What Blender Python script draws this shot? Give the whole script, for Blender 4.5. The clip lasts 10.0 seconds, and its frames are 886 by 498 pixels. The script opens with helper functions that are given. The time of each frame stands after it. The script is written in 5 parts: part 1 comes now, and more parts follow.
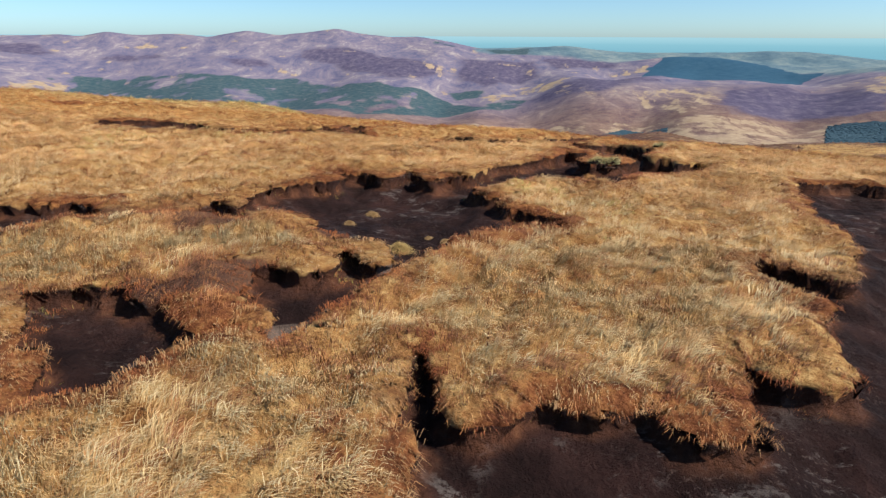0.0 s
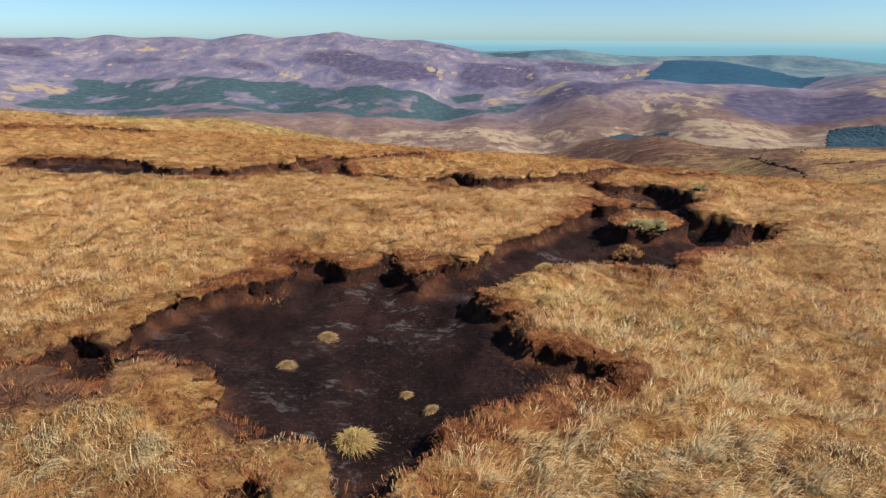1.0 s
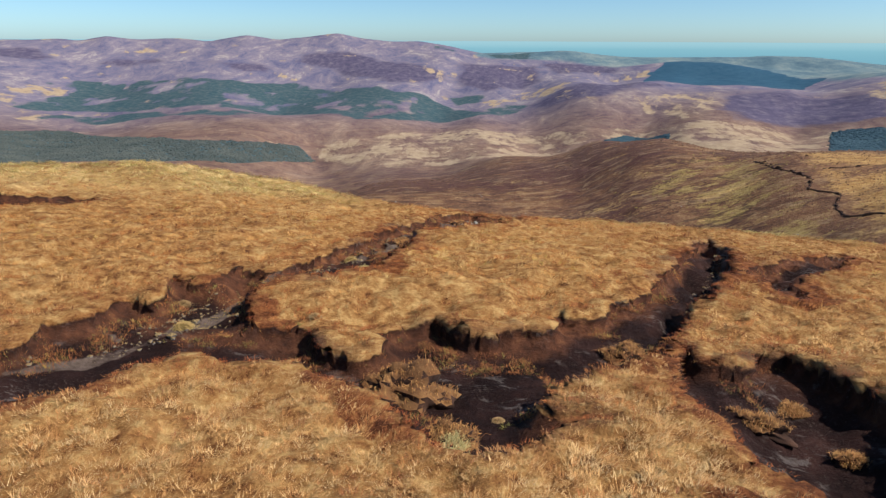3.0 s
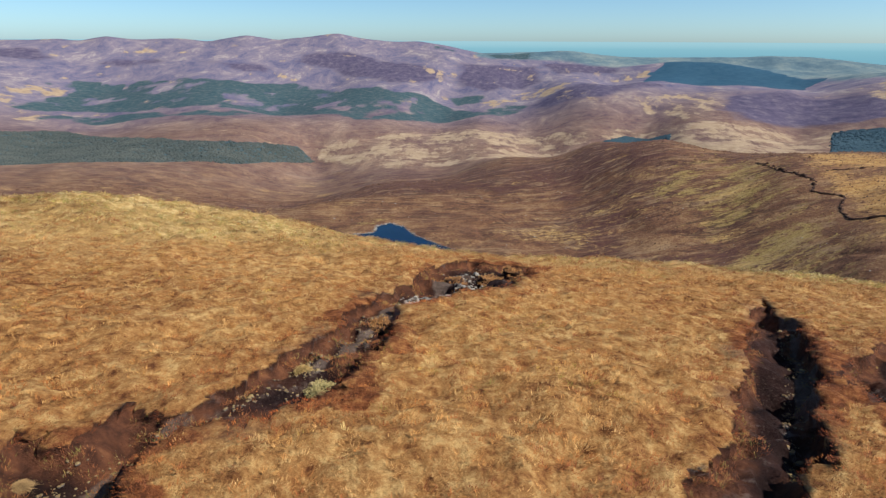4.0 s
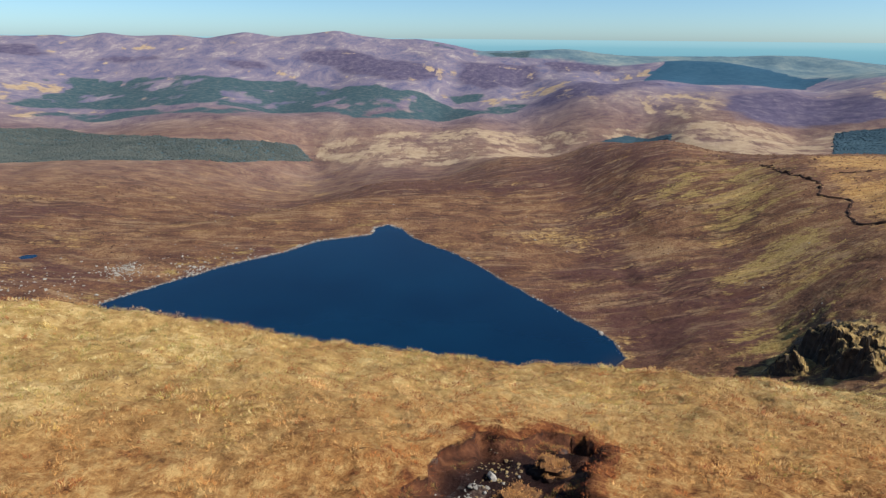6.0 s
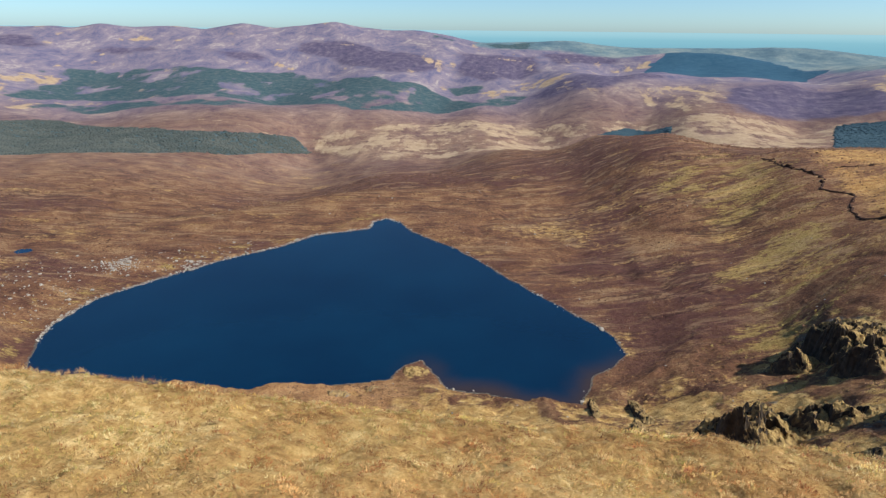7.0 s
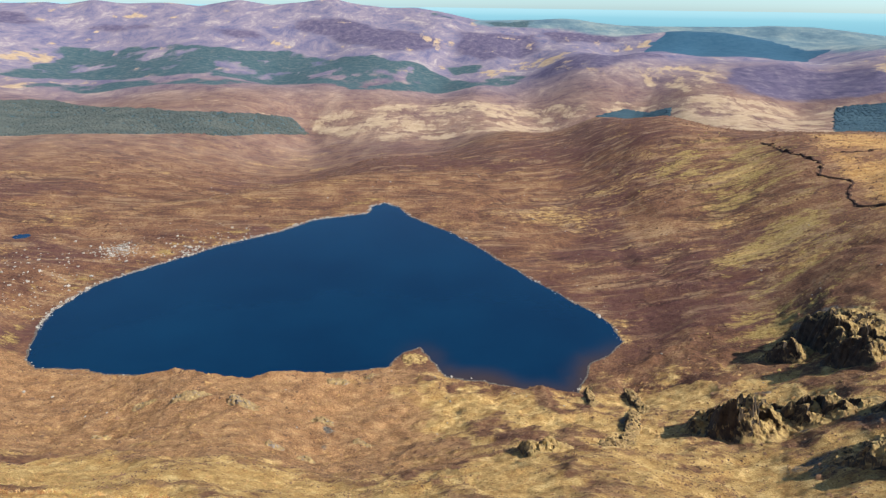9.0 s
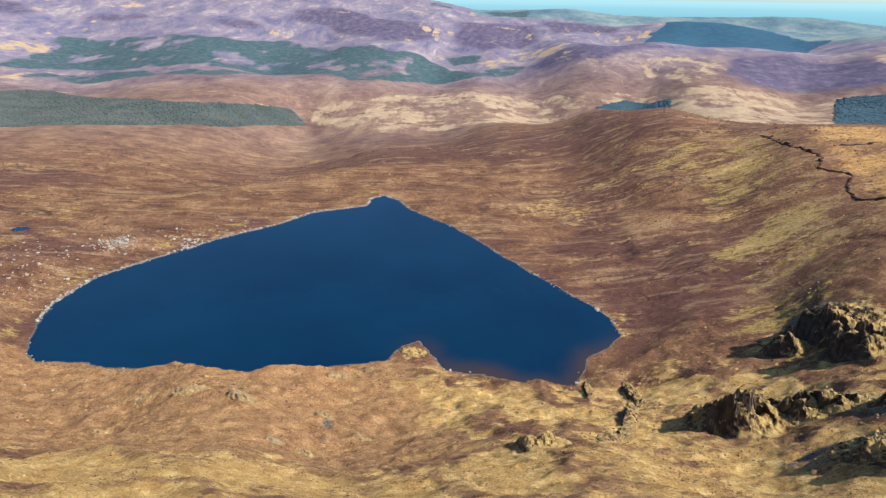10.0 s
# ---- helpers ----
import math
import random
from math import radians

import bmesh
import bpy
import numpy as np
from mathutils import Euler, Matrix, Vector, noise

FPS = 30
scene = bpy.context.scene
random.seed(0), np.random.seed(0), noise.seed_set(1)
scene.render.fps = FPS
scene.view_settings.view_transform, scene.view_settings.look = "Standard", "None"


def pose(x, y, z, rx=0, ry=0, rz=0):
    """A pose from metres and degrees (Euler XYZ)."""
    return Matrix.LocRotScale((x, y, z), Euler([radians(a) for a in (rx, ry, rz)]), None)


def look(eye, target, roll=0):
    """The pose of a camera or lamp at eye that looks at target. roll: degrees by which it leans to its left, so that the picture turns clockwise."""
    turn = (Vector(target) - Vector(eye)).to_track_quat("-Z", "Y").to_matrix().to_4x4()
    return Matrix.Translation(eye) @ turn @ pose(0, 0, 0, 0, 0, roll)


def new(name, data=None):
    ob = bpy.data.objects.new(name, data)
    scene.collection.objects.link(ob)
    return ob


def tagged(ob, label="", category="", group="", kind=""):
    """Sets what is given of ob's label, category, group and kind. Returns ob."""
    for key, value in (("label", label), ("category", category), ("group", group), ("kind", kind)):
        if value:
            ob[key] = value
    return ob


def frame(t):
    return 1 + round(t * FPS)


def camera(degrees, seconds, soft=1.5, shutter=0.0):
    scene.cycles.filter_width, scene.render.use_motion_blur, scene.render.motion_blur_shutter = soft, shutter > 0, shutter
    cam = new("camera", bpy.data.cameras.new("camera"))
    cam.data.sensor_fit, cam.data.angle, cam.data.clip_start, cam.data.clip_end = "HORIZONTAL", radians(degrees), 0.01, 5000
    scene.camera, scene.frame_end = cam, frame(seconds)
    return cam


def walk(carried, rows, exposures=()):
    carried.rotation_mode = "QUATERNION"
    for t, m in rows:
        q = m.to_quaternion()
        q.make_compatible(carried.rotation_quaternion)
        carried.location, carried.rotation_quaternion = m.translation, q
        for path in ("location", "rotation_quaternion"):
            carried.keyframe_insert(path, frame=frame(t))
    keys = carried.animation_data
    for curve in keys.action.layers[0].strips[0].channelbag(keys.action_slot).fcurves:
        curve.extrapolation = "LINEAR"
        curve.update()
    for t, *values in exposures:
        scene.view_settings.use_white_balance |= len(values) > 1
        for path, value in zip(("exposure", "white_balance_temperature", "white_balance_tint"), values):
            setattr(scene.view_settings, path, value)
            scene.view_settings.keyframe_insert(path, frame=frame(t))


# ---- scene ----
# The camera's flight: seconds, x, y, z, yaw, pitch, roll
PATH = [
    (0.0, -0.00, 0.33, 210.98, -0.00, -19.28, 0.27),
    (0.5, 0.09, 3.19, 211.33, 0.04, -19.20, 0.32),
    (1.0, 0.21, 6.22, 211.63, 0.05, -19.02, 0.35),
    (1.5, 0.31, 9.39, 211.97, 0.04, -18.94, 0.36),
    (2.0, 0.47, 12.87, 212.29, 0.04, -18.93, 0.36),
    (2.5, 0.70, 16.15, 212.58, 0.06, -18.92, 0.30),
    (4.0, 1.22, 26.65, 213.52, 0.06, -18.92, 0.30),
    (4.5, 1.30, 29.92, 213.84, 0.05, -18.91, 0.34),
    (5.0, 1.36, 33.24, 214.11, 0.03, -18.87, 0.40),
    (5.5, 1.38, 36.82, 214.30, 0.00, -18.92, 0.51),
    (6.0, 1.36, 40.80, 214.48, -0.05, -19.12, 0.56),
    (7.0, 1.17, 46.20, 214.95, -0.16, -19.85, 0.64),
    (7.5, 1.12, 47.20, 216.15, -0.23, -20.35, 0.69),
    (8.0, 1.10, 47.40, 217.75, -0.29, -20.83, 0.72),
    (8.5, 1.05, 47.40, 219.45, -0.32, -21.32, 0.75),
    (9.0, 1.00, 47.40, 221.00, -0.37, -21.79, 0.78),
    (9.5, 1.00, 47.50, 222.10, -0.42, -22.23, 0.83),
    (10.0, 1.05, 47.70, 223.10, -0.47, -22.65, 0.86),
]
cam = camera(72.2, 10.0, soft=1.3)
walk(cam, [(t, pose(x, y, z, 90 + pitch, 0, yaw) @ pose(0, 0, 0, 0, 0, roll)) for t, x, y, z, yaw, pitch, roll in PATH],
     exposures=[(0.0, 0.30), (0.9, 0.18), (2.5, 0.17), (5.5, 0.14), (7.0, 0.23), (8.5, 0.49), (10.0, 0.66)])

# ---- daylight: clear spring sky, sun high on the right and a little behind ----
SUN_AZIMUTH, SUN_ELEVATION = radians(108), radians(44)
world = bpy.data.worlds.new("sky")
scene.world = world
world.use_nodes = True
wn = world.node_tree.nodes
sky = wn.new("ShaderNodeTexSky")
sky.sky_type, sky.sun_disc = "NISHITA", False
sky.sun_elevation, sky.sun_rotation = SUN_ELEVATION, SUN_AZIMUTH
sky.altitude, sky.air_density, sky.dust_density, sky.ozone_density = 0, 0.6, 0.5, 8.0
clear = wn.new("ShaderNodeMix")
clear.data_type, clear.blend_type = "RGBA", "MULTIPLY"
clear.inputs[0].default_value, clear.inputs[7].default_value = 1.0, (1.05, 1.08, 0.92, 1.0)
world.node_tree.links.new(sky.outputs[0], clear.inputs[6])
world.node_tree.links.new(clear.outputs[2], wn["Background"].inputs[0])
wn["Background"].inputs[1].default_value = 0.135
sun = new("sun", bpy.data.lights.new("sun", "SUN"))
sun.data.energy, sun.data.angle, sun.data.color = 4.9, radians(0.5), (1.0, 0.955, 0.88)
to_sun = Vector((math.sin(SUN_AZIMUTH) * math.cos(SUN_ELEVATION), math.cos(SUN_AZIMUTH) * math.cos(SUN_ELEVATION), math.sin(SUN_ELEVATION)))
sun.matrix_world = look((0, 0, 600), Vector((0, 0, 600)) - to_sun)
# ---- the lie of the land (metres; the lake's surface is z = 0, x to the right, y ahead) ----
rng = np.random.default_rng(7)


def lattice(ix, iy, seed):
    h = (ix.astype(np.int64) * 374761393 + iy.astype(np.int64) * 668265263 + seed * 974634777) & 0xFFFFFFFF
    h = ((h ^ (h >> 13)) * 1274126177) & 0xFFFFFFFF
    return ((h ^ (h >> 16)) & 0xFFFF) / 65535.0


def grain(x, y, size, seed):
    """Smooth value noise of -1 to 1 with lumps of that size."""
    x, y = np.asarray(x, float) / size + 911.3, np.asarray(y, float) / size + 477.7
    ix, iy = np.floor(x), np.floor(y)
    fx, fy = x - ix, y - iy
    fx, fy = fx * fx * (3 - 2 * fx), fy * fy * (3 - 2 * fy)
    a, b = lattice(ix, iy, seed), lattice(ix + 1, iy, seed)
    c, d = lattice(ix, iy + 1, seed), lattice(ix + 1, iy + 1, seed)
    return 2 * (a + (b - a) * fx + (c - a) * fy + (a - b - c + d) * fx * fy) - 1


def fractal(x, y, size, seed, octaves=4):
    total, amp = 0.0, 1.0
    for k in range(octaves):
        total = total + amp * grain(x + 17.1 * k, y - 9.7 * k, size / 2**k, seed + k)
        amp *= 0.5
    return total / 1.9


def ease(a, b, v):
    v = np.clip((v - a) / (b - a), 0, 1)
    return v * v * (3 - 2 * v)


# heights x, y, z fitted to the camera's view: the summit bog and its rim, the back wall of the corrie, the moor round
# the lake, the valley
BOG = [(0, -25, 204), (-70, -10, 207), (70, -20, 203), (0, 25, 206), (-60, 40, 207), (60, 30, 201), (-25, 62, 203.5), (0, 74, 192), (22, 72, 190),
       (55, 62, 194), (110, 40, 196), (-90, 70, 203), (0, -300, 200), (-500, -300, 170), (500, -300, 170), (0, -2000, 120), (-2500, 0, 60),
       (2500, 0, 60), (-2500, -2500, 60), (2500, -2500, 60), (0, -4600, 80), (-4600, 0, 100), (4600, 0, 100)]
CORRIE = [(0, 105, 148), (-60, 120, 138), (60, 120, 136), (0, 155, 108), (62, 170, 98), (-64, 175, 100), (0, 200, 78), (62, 227, 68), (-94, 282, 38), (-53, 269, 29), (-150, 294, 27), (-215, 330, 10), (-10, 330, 10),
          (153, 325, 27), (120, 220, 64), (190, 250, 76), (210, 326, 46), (120, 371, 4), (254, 410, 42), (233, 409, 26), (208, 468, 17), (300, 380, 70),
          (330, 470, 66), (374, 566, 64), (407, 729, 75), (300, 640, 36), (200, 700, 14), (520, 600, 92), (250, 180, 112), (-250, 200, 110),
          (-400, 420, 40), (-242, 595, 9), (-298, 579, 7), (-190, 621, 6), (150, 560, 6), (60, 690, 3)]
VALLEY = [(-60, 850, -3), (-400, 650, 8), (-620, 840, 0), (-110, 1100, -32), (-600, 1200, -35), (-385, 1795, -127), (-1000, 1500, -60), (0, 1550, -95),
          (393, 1110, 46), (526, 780, 83), (303, 1240, 24), (140, 1320, -20), (230, 1180, 8), (800, 1000, 44), (590, 870, 70), (500, 1420, -80), (300, 1700, -105), (1000, 1380, -20),
          (1250, 1200, 30), (-900, 1000, 12), (60, 950, -5), (200, 900, 12), (640, 1700, -40), (1000, 1600, -30)]
# bearing in degrees, shortened distance from the bog, height fitted to the view: the reddish ridge, the purple hill,
# the plantation slopes, the skyline
FAR = [(-36, 2300, -44), (-24, 2300, -54), (-15, 2300, -58), (-11, 2300, -61), (-4, 2300, -80), (3, 2300, -76), (-30, 2750, -75), (-15, 2750, -88),
       (0, 2750, -100), (7, 2800, -69), (10.9, 2800, 6), (13.7, 2800, 33), (17, 2800, 36), (20.3, 2800, 27), (24, 2800, 31), (28.7, 2800, 34),
       (34.8, 2800, 74), (45, 2800, 70), (8, 2000, -110), (18, 2100, -60), (30, 2050, -40), (15, 3250, -5), (30, 3300, 0), (-45, 2400, 0), (-25, 1600, -52), (-25, 2000, -52), (-18, 1580, -84), (-18, 1850, -54), (-33, 1560, -38)]
SKYLINE = [(-23, 3500, 14), (-10, 3500, -10), (0.8, 3500, -9), (7, 3500, -20), (22, 3700, 10), (14, 3700, 8), (30, 3700, 10), (5, 3800, 40), (-45, 4450, 150),
           (-34, 4450, 150), (-20, 4450, 152), (-9, 4450, 150), (0, 4450, 128), (8, 4450, 92), (20, 4450, 62), (32, 4450, 58), (45, 4450, 60),
           (-20, 4000, 88), (-5, 4000, 82), (-34, 4000, 92), (0, 4750, 20), (-30, 4750, 60), (30, 4750, 20)]
# the tops along the skyline: bearing and height as they line up from the camera
TOPS = [(-60, 200), (-45, 200), (-34.7, 205), (-33.0, 206), (-31.1, 216), (-29.7, 204), (-27.9, 232), (-25.7, 213), (-22.3, 219), (-20.2, 202), (-17.2, 245), (-14.6, 215), (-12.2, 233), (-9.5, 261),
        (-7.4, 230), (-4.9, 207), (-2.4, 209), (0.2, 181), (3.2, 135), (5.7, 137), (10.7, 154), (15.5, 119), (20.1, 117), (24.5, 122), (27.3, 136), (29.7, 134), (32.3, 114), (34.8, 94), (38, 88), (45, 100), (60, 90)]


def squeezed(x, y):
    r = np.hypot(x, y) + 1e-9
    k = np.log1p(r / 60) / r
    return np.stack([x * k, y * k], -1)


def bulge(d2):
    return d2 * np.log(d2 + 1e-9)


spots = np.array(BOG + CORRIE + VALLEY + [(d * math.sin(radians(b)), 30 + d * math.cos(radians(b)), z) for b, d, z in FAR + SKYLINE], float)
_q = squeezed(spots[:, 0], spots[:, 1])
_n = len(_q)
_m = np.zeros((_n + 3, _n + 3))
_m[:_n, :_n] = bulge(((_q[:, None] - _q[None]) ** 2).sum(-1)) + 2e-4 * np.eye(_n)
_m[:_n, _n:] = np.c_[np.ones(_n), _q]
_m[_n:, :_n] = _m[:_n, _n:].T
_w = np.linalg.solve(_m, np.r_[spots[:, 2], 0, 0, 0])


def broad(x, y):
    """The broad height of the land, a smooth sheet through the fitted heights."""
    q = squeezed(x, y)
    z = _w[_n] + q @ _w[_n + 1:]
    for k in range(_n):
        z = z + _w[k] * bulge(((q - _q[k]) ** 2).sum(-1))
    return z


def tops(x, y, r, z):
    """The hills that stand up along the skyline, and the wooded hill in front of them."""
    b = np.degrees(np.arctan2(x, y - 30))
    at, high = np.array(TOPS, float).T
    level = np.mean([np.interp(b + o, at, high) for o in (-0.35, -0.18, 0, 0.18, 0.35)], 0)
    plain = np.interp(b, [-34, -20, -9, 0, 8, 20, 32], [150, 152, 150, 128, 92, 62, 58])
    w = ease(3450, 4400, r)
    z = z * (1 - w) + (plain + 5 * fractal(x, y, 240, 21)) * w
    z = z + (level - plain) * np.exp(-((r - 4450) / np.where(b < 4, 280, 240)) ** 2) * (np.abs(b) < 62)
    return z + 66 * np.exp(-((b - 22.3) / 6.0) ** 2 - ((r - 3900) / 190) ** 2)


def bog(x, y):
    """The summit bog before the peat was washed out of it."""
    z = 206.171 - 0.02779 * x + 0.08115 * y - 0.00077 * x * y - 0.00047 * x * x - 0.0025 * y * y
    z = z - 0.5 * np.exp(-(((x + 2) / 9) ** 2 + ((y - 33) / 4) ** 2)) + 0.3 * np.exp(-(((x - 4) / 3) ** 2 + ((y - 50.5) / 3) ** 2))
    z = z + 1.0 * np.exp(-(((x + 22) / 9) ** 2 + ((y - 60) / 9) ** 2)) - 0.9 * np.exp(-(((x - 4) / 9) ** 2 + ((y - 66) / 6) ** 2))
    z = z + 1.1 * np.exp(-(((x + 35) / 9) ** 2 + ((y - 48) / 11) ** 2))
    return z + 1.15 * np.exp(-(((x + 17) / 9) ** 2 + ((y - 67) / 8) ** 2))


def rim(x):
    return 67.5 - 0.005 * np.clip(x - 6, -30, 30) ** 2


LAKE = [(-260, 384), (-273, 396), (-289, 434), (-296, 461), (-288, 511), (-251, 558), (-213, 603), (-167, 644), (-139, 682), (-82, 708), (-80, 734),
        (-65, 748), (-47, 731), (-31, 696), (13, 647), (36, 614), (61, 567), (86, 525), (105, 494), (123, 468), (131, 448), (132, 425), (119, 406),
        (104, 397), (94, 377), (87, 362), (63, 366), (47, 369), (31, 375), (6, 379), (-3, 395), (-12, 415), (-23, 410), (-31, 391), (-78, 379),
        (-107, 366), (-131, 365), (-143, 371), (-157, 379), (-178, 376), (-205, 378), (-226, 383), (-245, 385)]
# a small tarn on the moor: centre and the level of its shore
TARN = (-401, 595, 10.5)
# outlines of the bare peat hollows and gullies, along the lip of the turf
HOLLOWS = [
    [(-0.4, 2.0), (-0.5, 5.1), (-0.5, 6.0), (-0.9, 6.5), (-0.7, 7.6), (-0.5, 8.7), (-0.1, 8.6), (0.2, 7.8), (0.3, 6.6), (0.6, 6.6), (1.1, 7.1), (1.6, 7.0),
     (2.7, 7.1), (3.0, 6.6), (3.6, 6.3), (3.8, 7.2), (4.4, 8.4), (4.8, 7.9), (5.5, 7.7), (6.0, 9.4), (6.9, 10.4), (6.3, 11.0), (6.0, 11.7), (6.5, 12.7), (7.4, 12.3),
     (7.8, 11.4), (9.2, 13.1), (9.9, 15.1), (10.0, 16.5), (10.6, 17.8), (11.3, 19.6), (12.2, 21.4), (15.0, 22.2), (25.2, 17.3), (20, 6), (9, 1)],
    [(-6.0, 9.9), (-5.7, 9.8), (-5.5, 10.0), (-5.0, 9.8), (-4.5, 9.8), (-4.1, 9.3), (-3.9, 8.9), (-3.6, 8.6), (-3.3, 8.9), (-3.1, 8.6), (-3.2, 8.4), (-3.7, 7.9), (-3.9, 7.5), (-4.2, 6.9), (-4.6, 6.6), (-5.2, 6.4), (-7.2, 9.7)],
    [(-4.1, 10.9), (-3.6, 10.7), (-3.3, 11.1), (-3.0, 11.1), (-2.7, 10.7), (-2.2, 11.0), (-2.4, 11.7), (-2.1, 12.0), (-1.7, 11.8), (-1.3, 11.5), (-0.9, 11.3), (-1.0, 10.7), (-1.2, 10.2), (-1.4, 9.7),
     (-1.8, 9.2), (-1.9, 8.7), (-2.1, 8.2), (-2.5, 8.1), (-2.9, 8.4), (-2.8, 8.9), (-3.2, 9.2), (-3.7, 9.9), (-3.6, 10.2)],
    [(4.4, 19.4), (5.5, 20.7), (7.6, 23.6), (9.3, 24.8), (10.6, 25.4), (11.3, 25.0), (9.6, 22.6), (8.3, 21.5), (7.0, 21.1), (6.2, 20.4), (5.5, 19.4)],
    [(-6.2, 15.0), (-5.5, 15.3), (-4.9, 14.9), (-4.3, 14.1), (-4.5, 13.5), (-5.4, 13.5)], [(2.6, 22.2), (2.0, 21.8), (1.5, 21.2), (1.1, 20.6), (1.6, 20.0), (3.2, 20.8)],
    [(-12.4, 13.2), (-10.5, 14.1), (-9.1, 14.8), (-7.9, 14.2), (-6.6, 14.1), (-5.3, 14.5), (-4.8, 13.9), (-6.1, 13.9), (-6.9, 13.5), (-8.0, 13.2), (-9.2, 12.2), (-11.0, 11.5)],
    [(-5.1, 15.8), (-4.6, 16.8), (-4.0, 17.5), (-3.4, 18.0), (-3.4, 18.9), (-3.1, 19.3), (-2.4, 19.2), (-1.8, 18.9), (-1.5, 19.3), (-1.3, 19.9), (-1.0, 20.0), (-0.6, 19.7), (-0.45, 18.9), (-0.2, 18.3), (0.0, 18.7),
     (0.1, 19.3), (0.8, 19.5), (1.0, 20.2), (1.5, 20.8), (2.2, 21.6), (2.9, 22.4), (3.3, 23.1), (3.6, 23.7), (3.9, 24.3), (4.6, 24.8), (5.4, 24.0), (6.8, 22.6), (5.9, 19.2), (4.7, 19.2), (3.9, 19.6), (2.6, 18.6), (1.7, 18.1), (1.0, 17.3),
     (1.6, 16.8), (2.0, 16.9), (1.7, 15.6), (2.3, 15.1), (3.0, 14.8), (2.6, 14.1), (1.3, 13.7), (0.9, 13.3), (0.3, 12.3), (-0.4, 11.6), (-0.8, 11.0),
     (-1.2, 10.5), (-1.6, 9.6), (-2.8, 9.5), (-3.7, 10.2), (-4.1, 10.8), (-3.2, 11.3), (-2.7, 10.8), (-2.0, 10.9), (-1.0, 11.6)],
    [(-1.0, 11.6), (-1.4, 12.3), (-2.2, 12.6), (-3.0, 13.2), (-3.3, 13.8), (-4.9, 14.6), (-5.1, 15.8), (-2, 17), (0.5, 14)],
    [(5.0, 22.0), (3.9, 24.2), (4.6, 25.1), (4.9, 25.7), (4.8, 26.3), (5.1, 26.9), (5.5, 26.7), (6.0, 26.4), (6.5, 26.7), (6.6, 27.6), (6.2, 28.4), (6.1, 29.6), (5.9, 31.0),
     (6.1, 32.7), (7.2, 33.6), (7.3, 32.6), (8.0, 32.4), (9.4, 33.3), (10.0, 32.6), (10.6, 31.4), (10.5, 30.5), (11.2, 30.6), (10.3, 29.8), (10.0, 29.0), (10.1, 28.1), (9.1, 27.0), (8.9, 26.2), (9.6, 25.6),
     (9.3, 24.0), (7.8, 22.6), (6.9, 21.6), (6.2, 20.6)],
    [(-10.7, 30.2), (-9.9, 30.9), (-9.8, 31.9), (-8.7, 31.3), (-9.1, 33.3), (-8.2, 33.6), (-8.3, 35.4), (-7.2, 35.1), (-6.0, 34.2), (-5.2, 33.9), (-3.7, 34.2),
     (-2.5, 34.2), (-1.8, 32.7), (-0.9, 32.6), (-0.7, 34.2), (0.8, 35.1), (1.3, 34.1), (2.7, 34.2), (3.9, 34.5), (4.6, 35.8), (5.5, 35.9), (6.4, 37.0), (7.6, 38.5),
     (9.4, 41.6), (11.2, 45.4), (14.5, 50.5), (16.0, 52.5), (15.4, 48.3), (14.0, 45.0), (11.7, 41.1), (10.6, 39.0), (8.9, 36.7), (7.5, 34.7), (6.2, 33.1), (5.2, 32.3),
     (4.0, 31.3), (2.9, 29.8), (4.2, 29.4), (3.4, 29.0), (2.0, 27.9), (0.5, 28.3), (-0.3, 29.7), (-2.4, 31.4), (-4.0, 31.5), (-4.9, 32.0), (-6.3, 29.5), (-7.9, 28.0), (-8.7, 27.6)],
    [(13.0, 42.7), (14.4, 44.2), (16.5, 45.8), (19.0, 47.8), (22.5, 50.5), (21.0, 47.5), (17.5, 43.8), (14.6, 41.0), (13.8, 38.8), (12.6, 37.9), (12.7, 39.9)],
    [(-7.2, 34.9), (-7.3, 37.3), (-6.2, 37.0), (-5.7, 38.6), (-4.7, 37.9), (-4.0, 39.0), (-3.3, 41.5), (-2.5, 44.4), (-1.8, 46.4), (-1.4, 48.3), (-0.6, 49.6), (-0.4, 51.4),
     (0.4, 53.8), (2.1, 58.2), (3.3, 57.8), (6.0, 58.9), (7.0, 58.1), (5.8, 55.1), (4.5, 50.4), (4.0, 49.6), (3.4, 49.9), (2.6, 49.2), (2.0, 48.5), (1.0, 47.7), (-0.2, 46.5), (-0.2, 43.5),
     (-0.9, 41.2), (-1.2, 39.4), (-2.2, 38.4), (-3.4, 37.7), (-4.5, 36.7), (-4.4, 35.7), (-4.0, 34.3), (-6.0, 33.1)],
    [(-27, 43), (-24, 46.5), (-20, 49.2), (-16.8, 50.3), (-16.2, 48.6), (-19, 46.4), (-22, 44.2), (-25, 41.5)],
    [(-17, 30.2), (-14.5, 31.6), (-12.6, 31.8), (-10.7, 30.2), (-8.7, 27.6), (-12.5, 26.8), (-16, 27.6)],
]


# turf left standing inside them
ISLANDS = [[(5.3, 23.8), (5.7, 24.7), (6.0, 25.3), (6.9, 25.5), (7.6, 25.1), (7.6, 24.4), (6.9, 23.8), (6.3, 23.4), (5.6, 23.3)]]


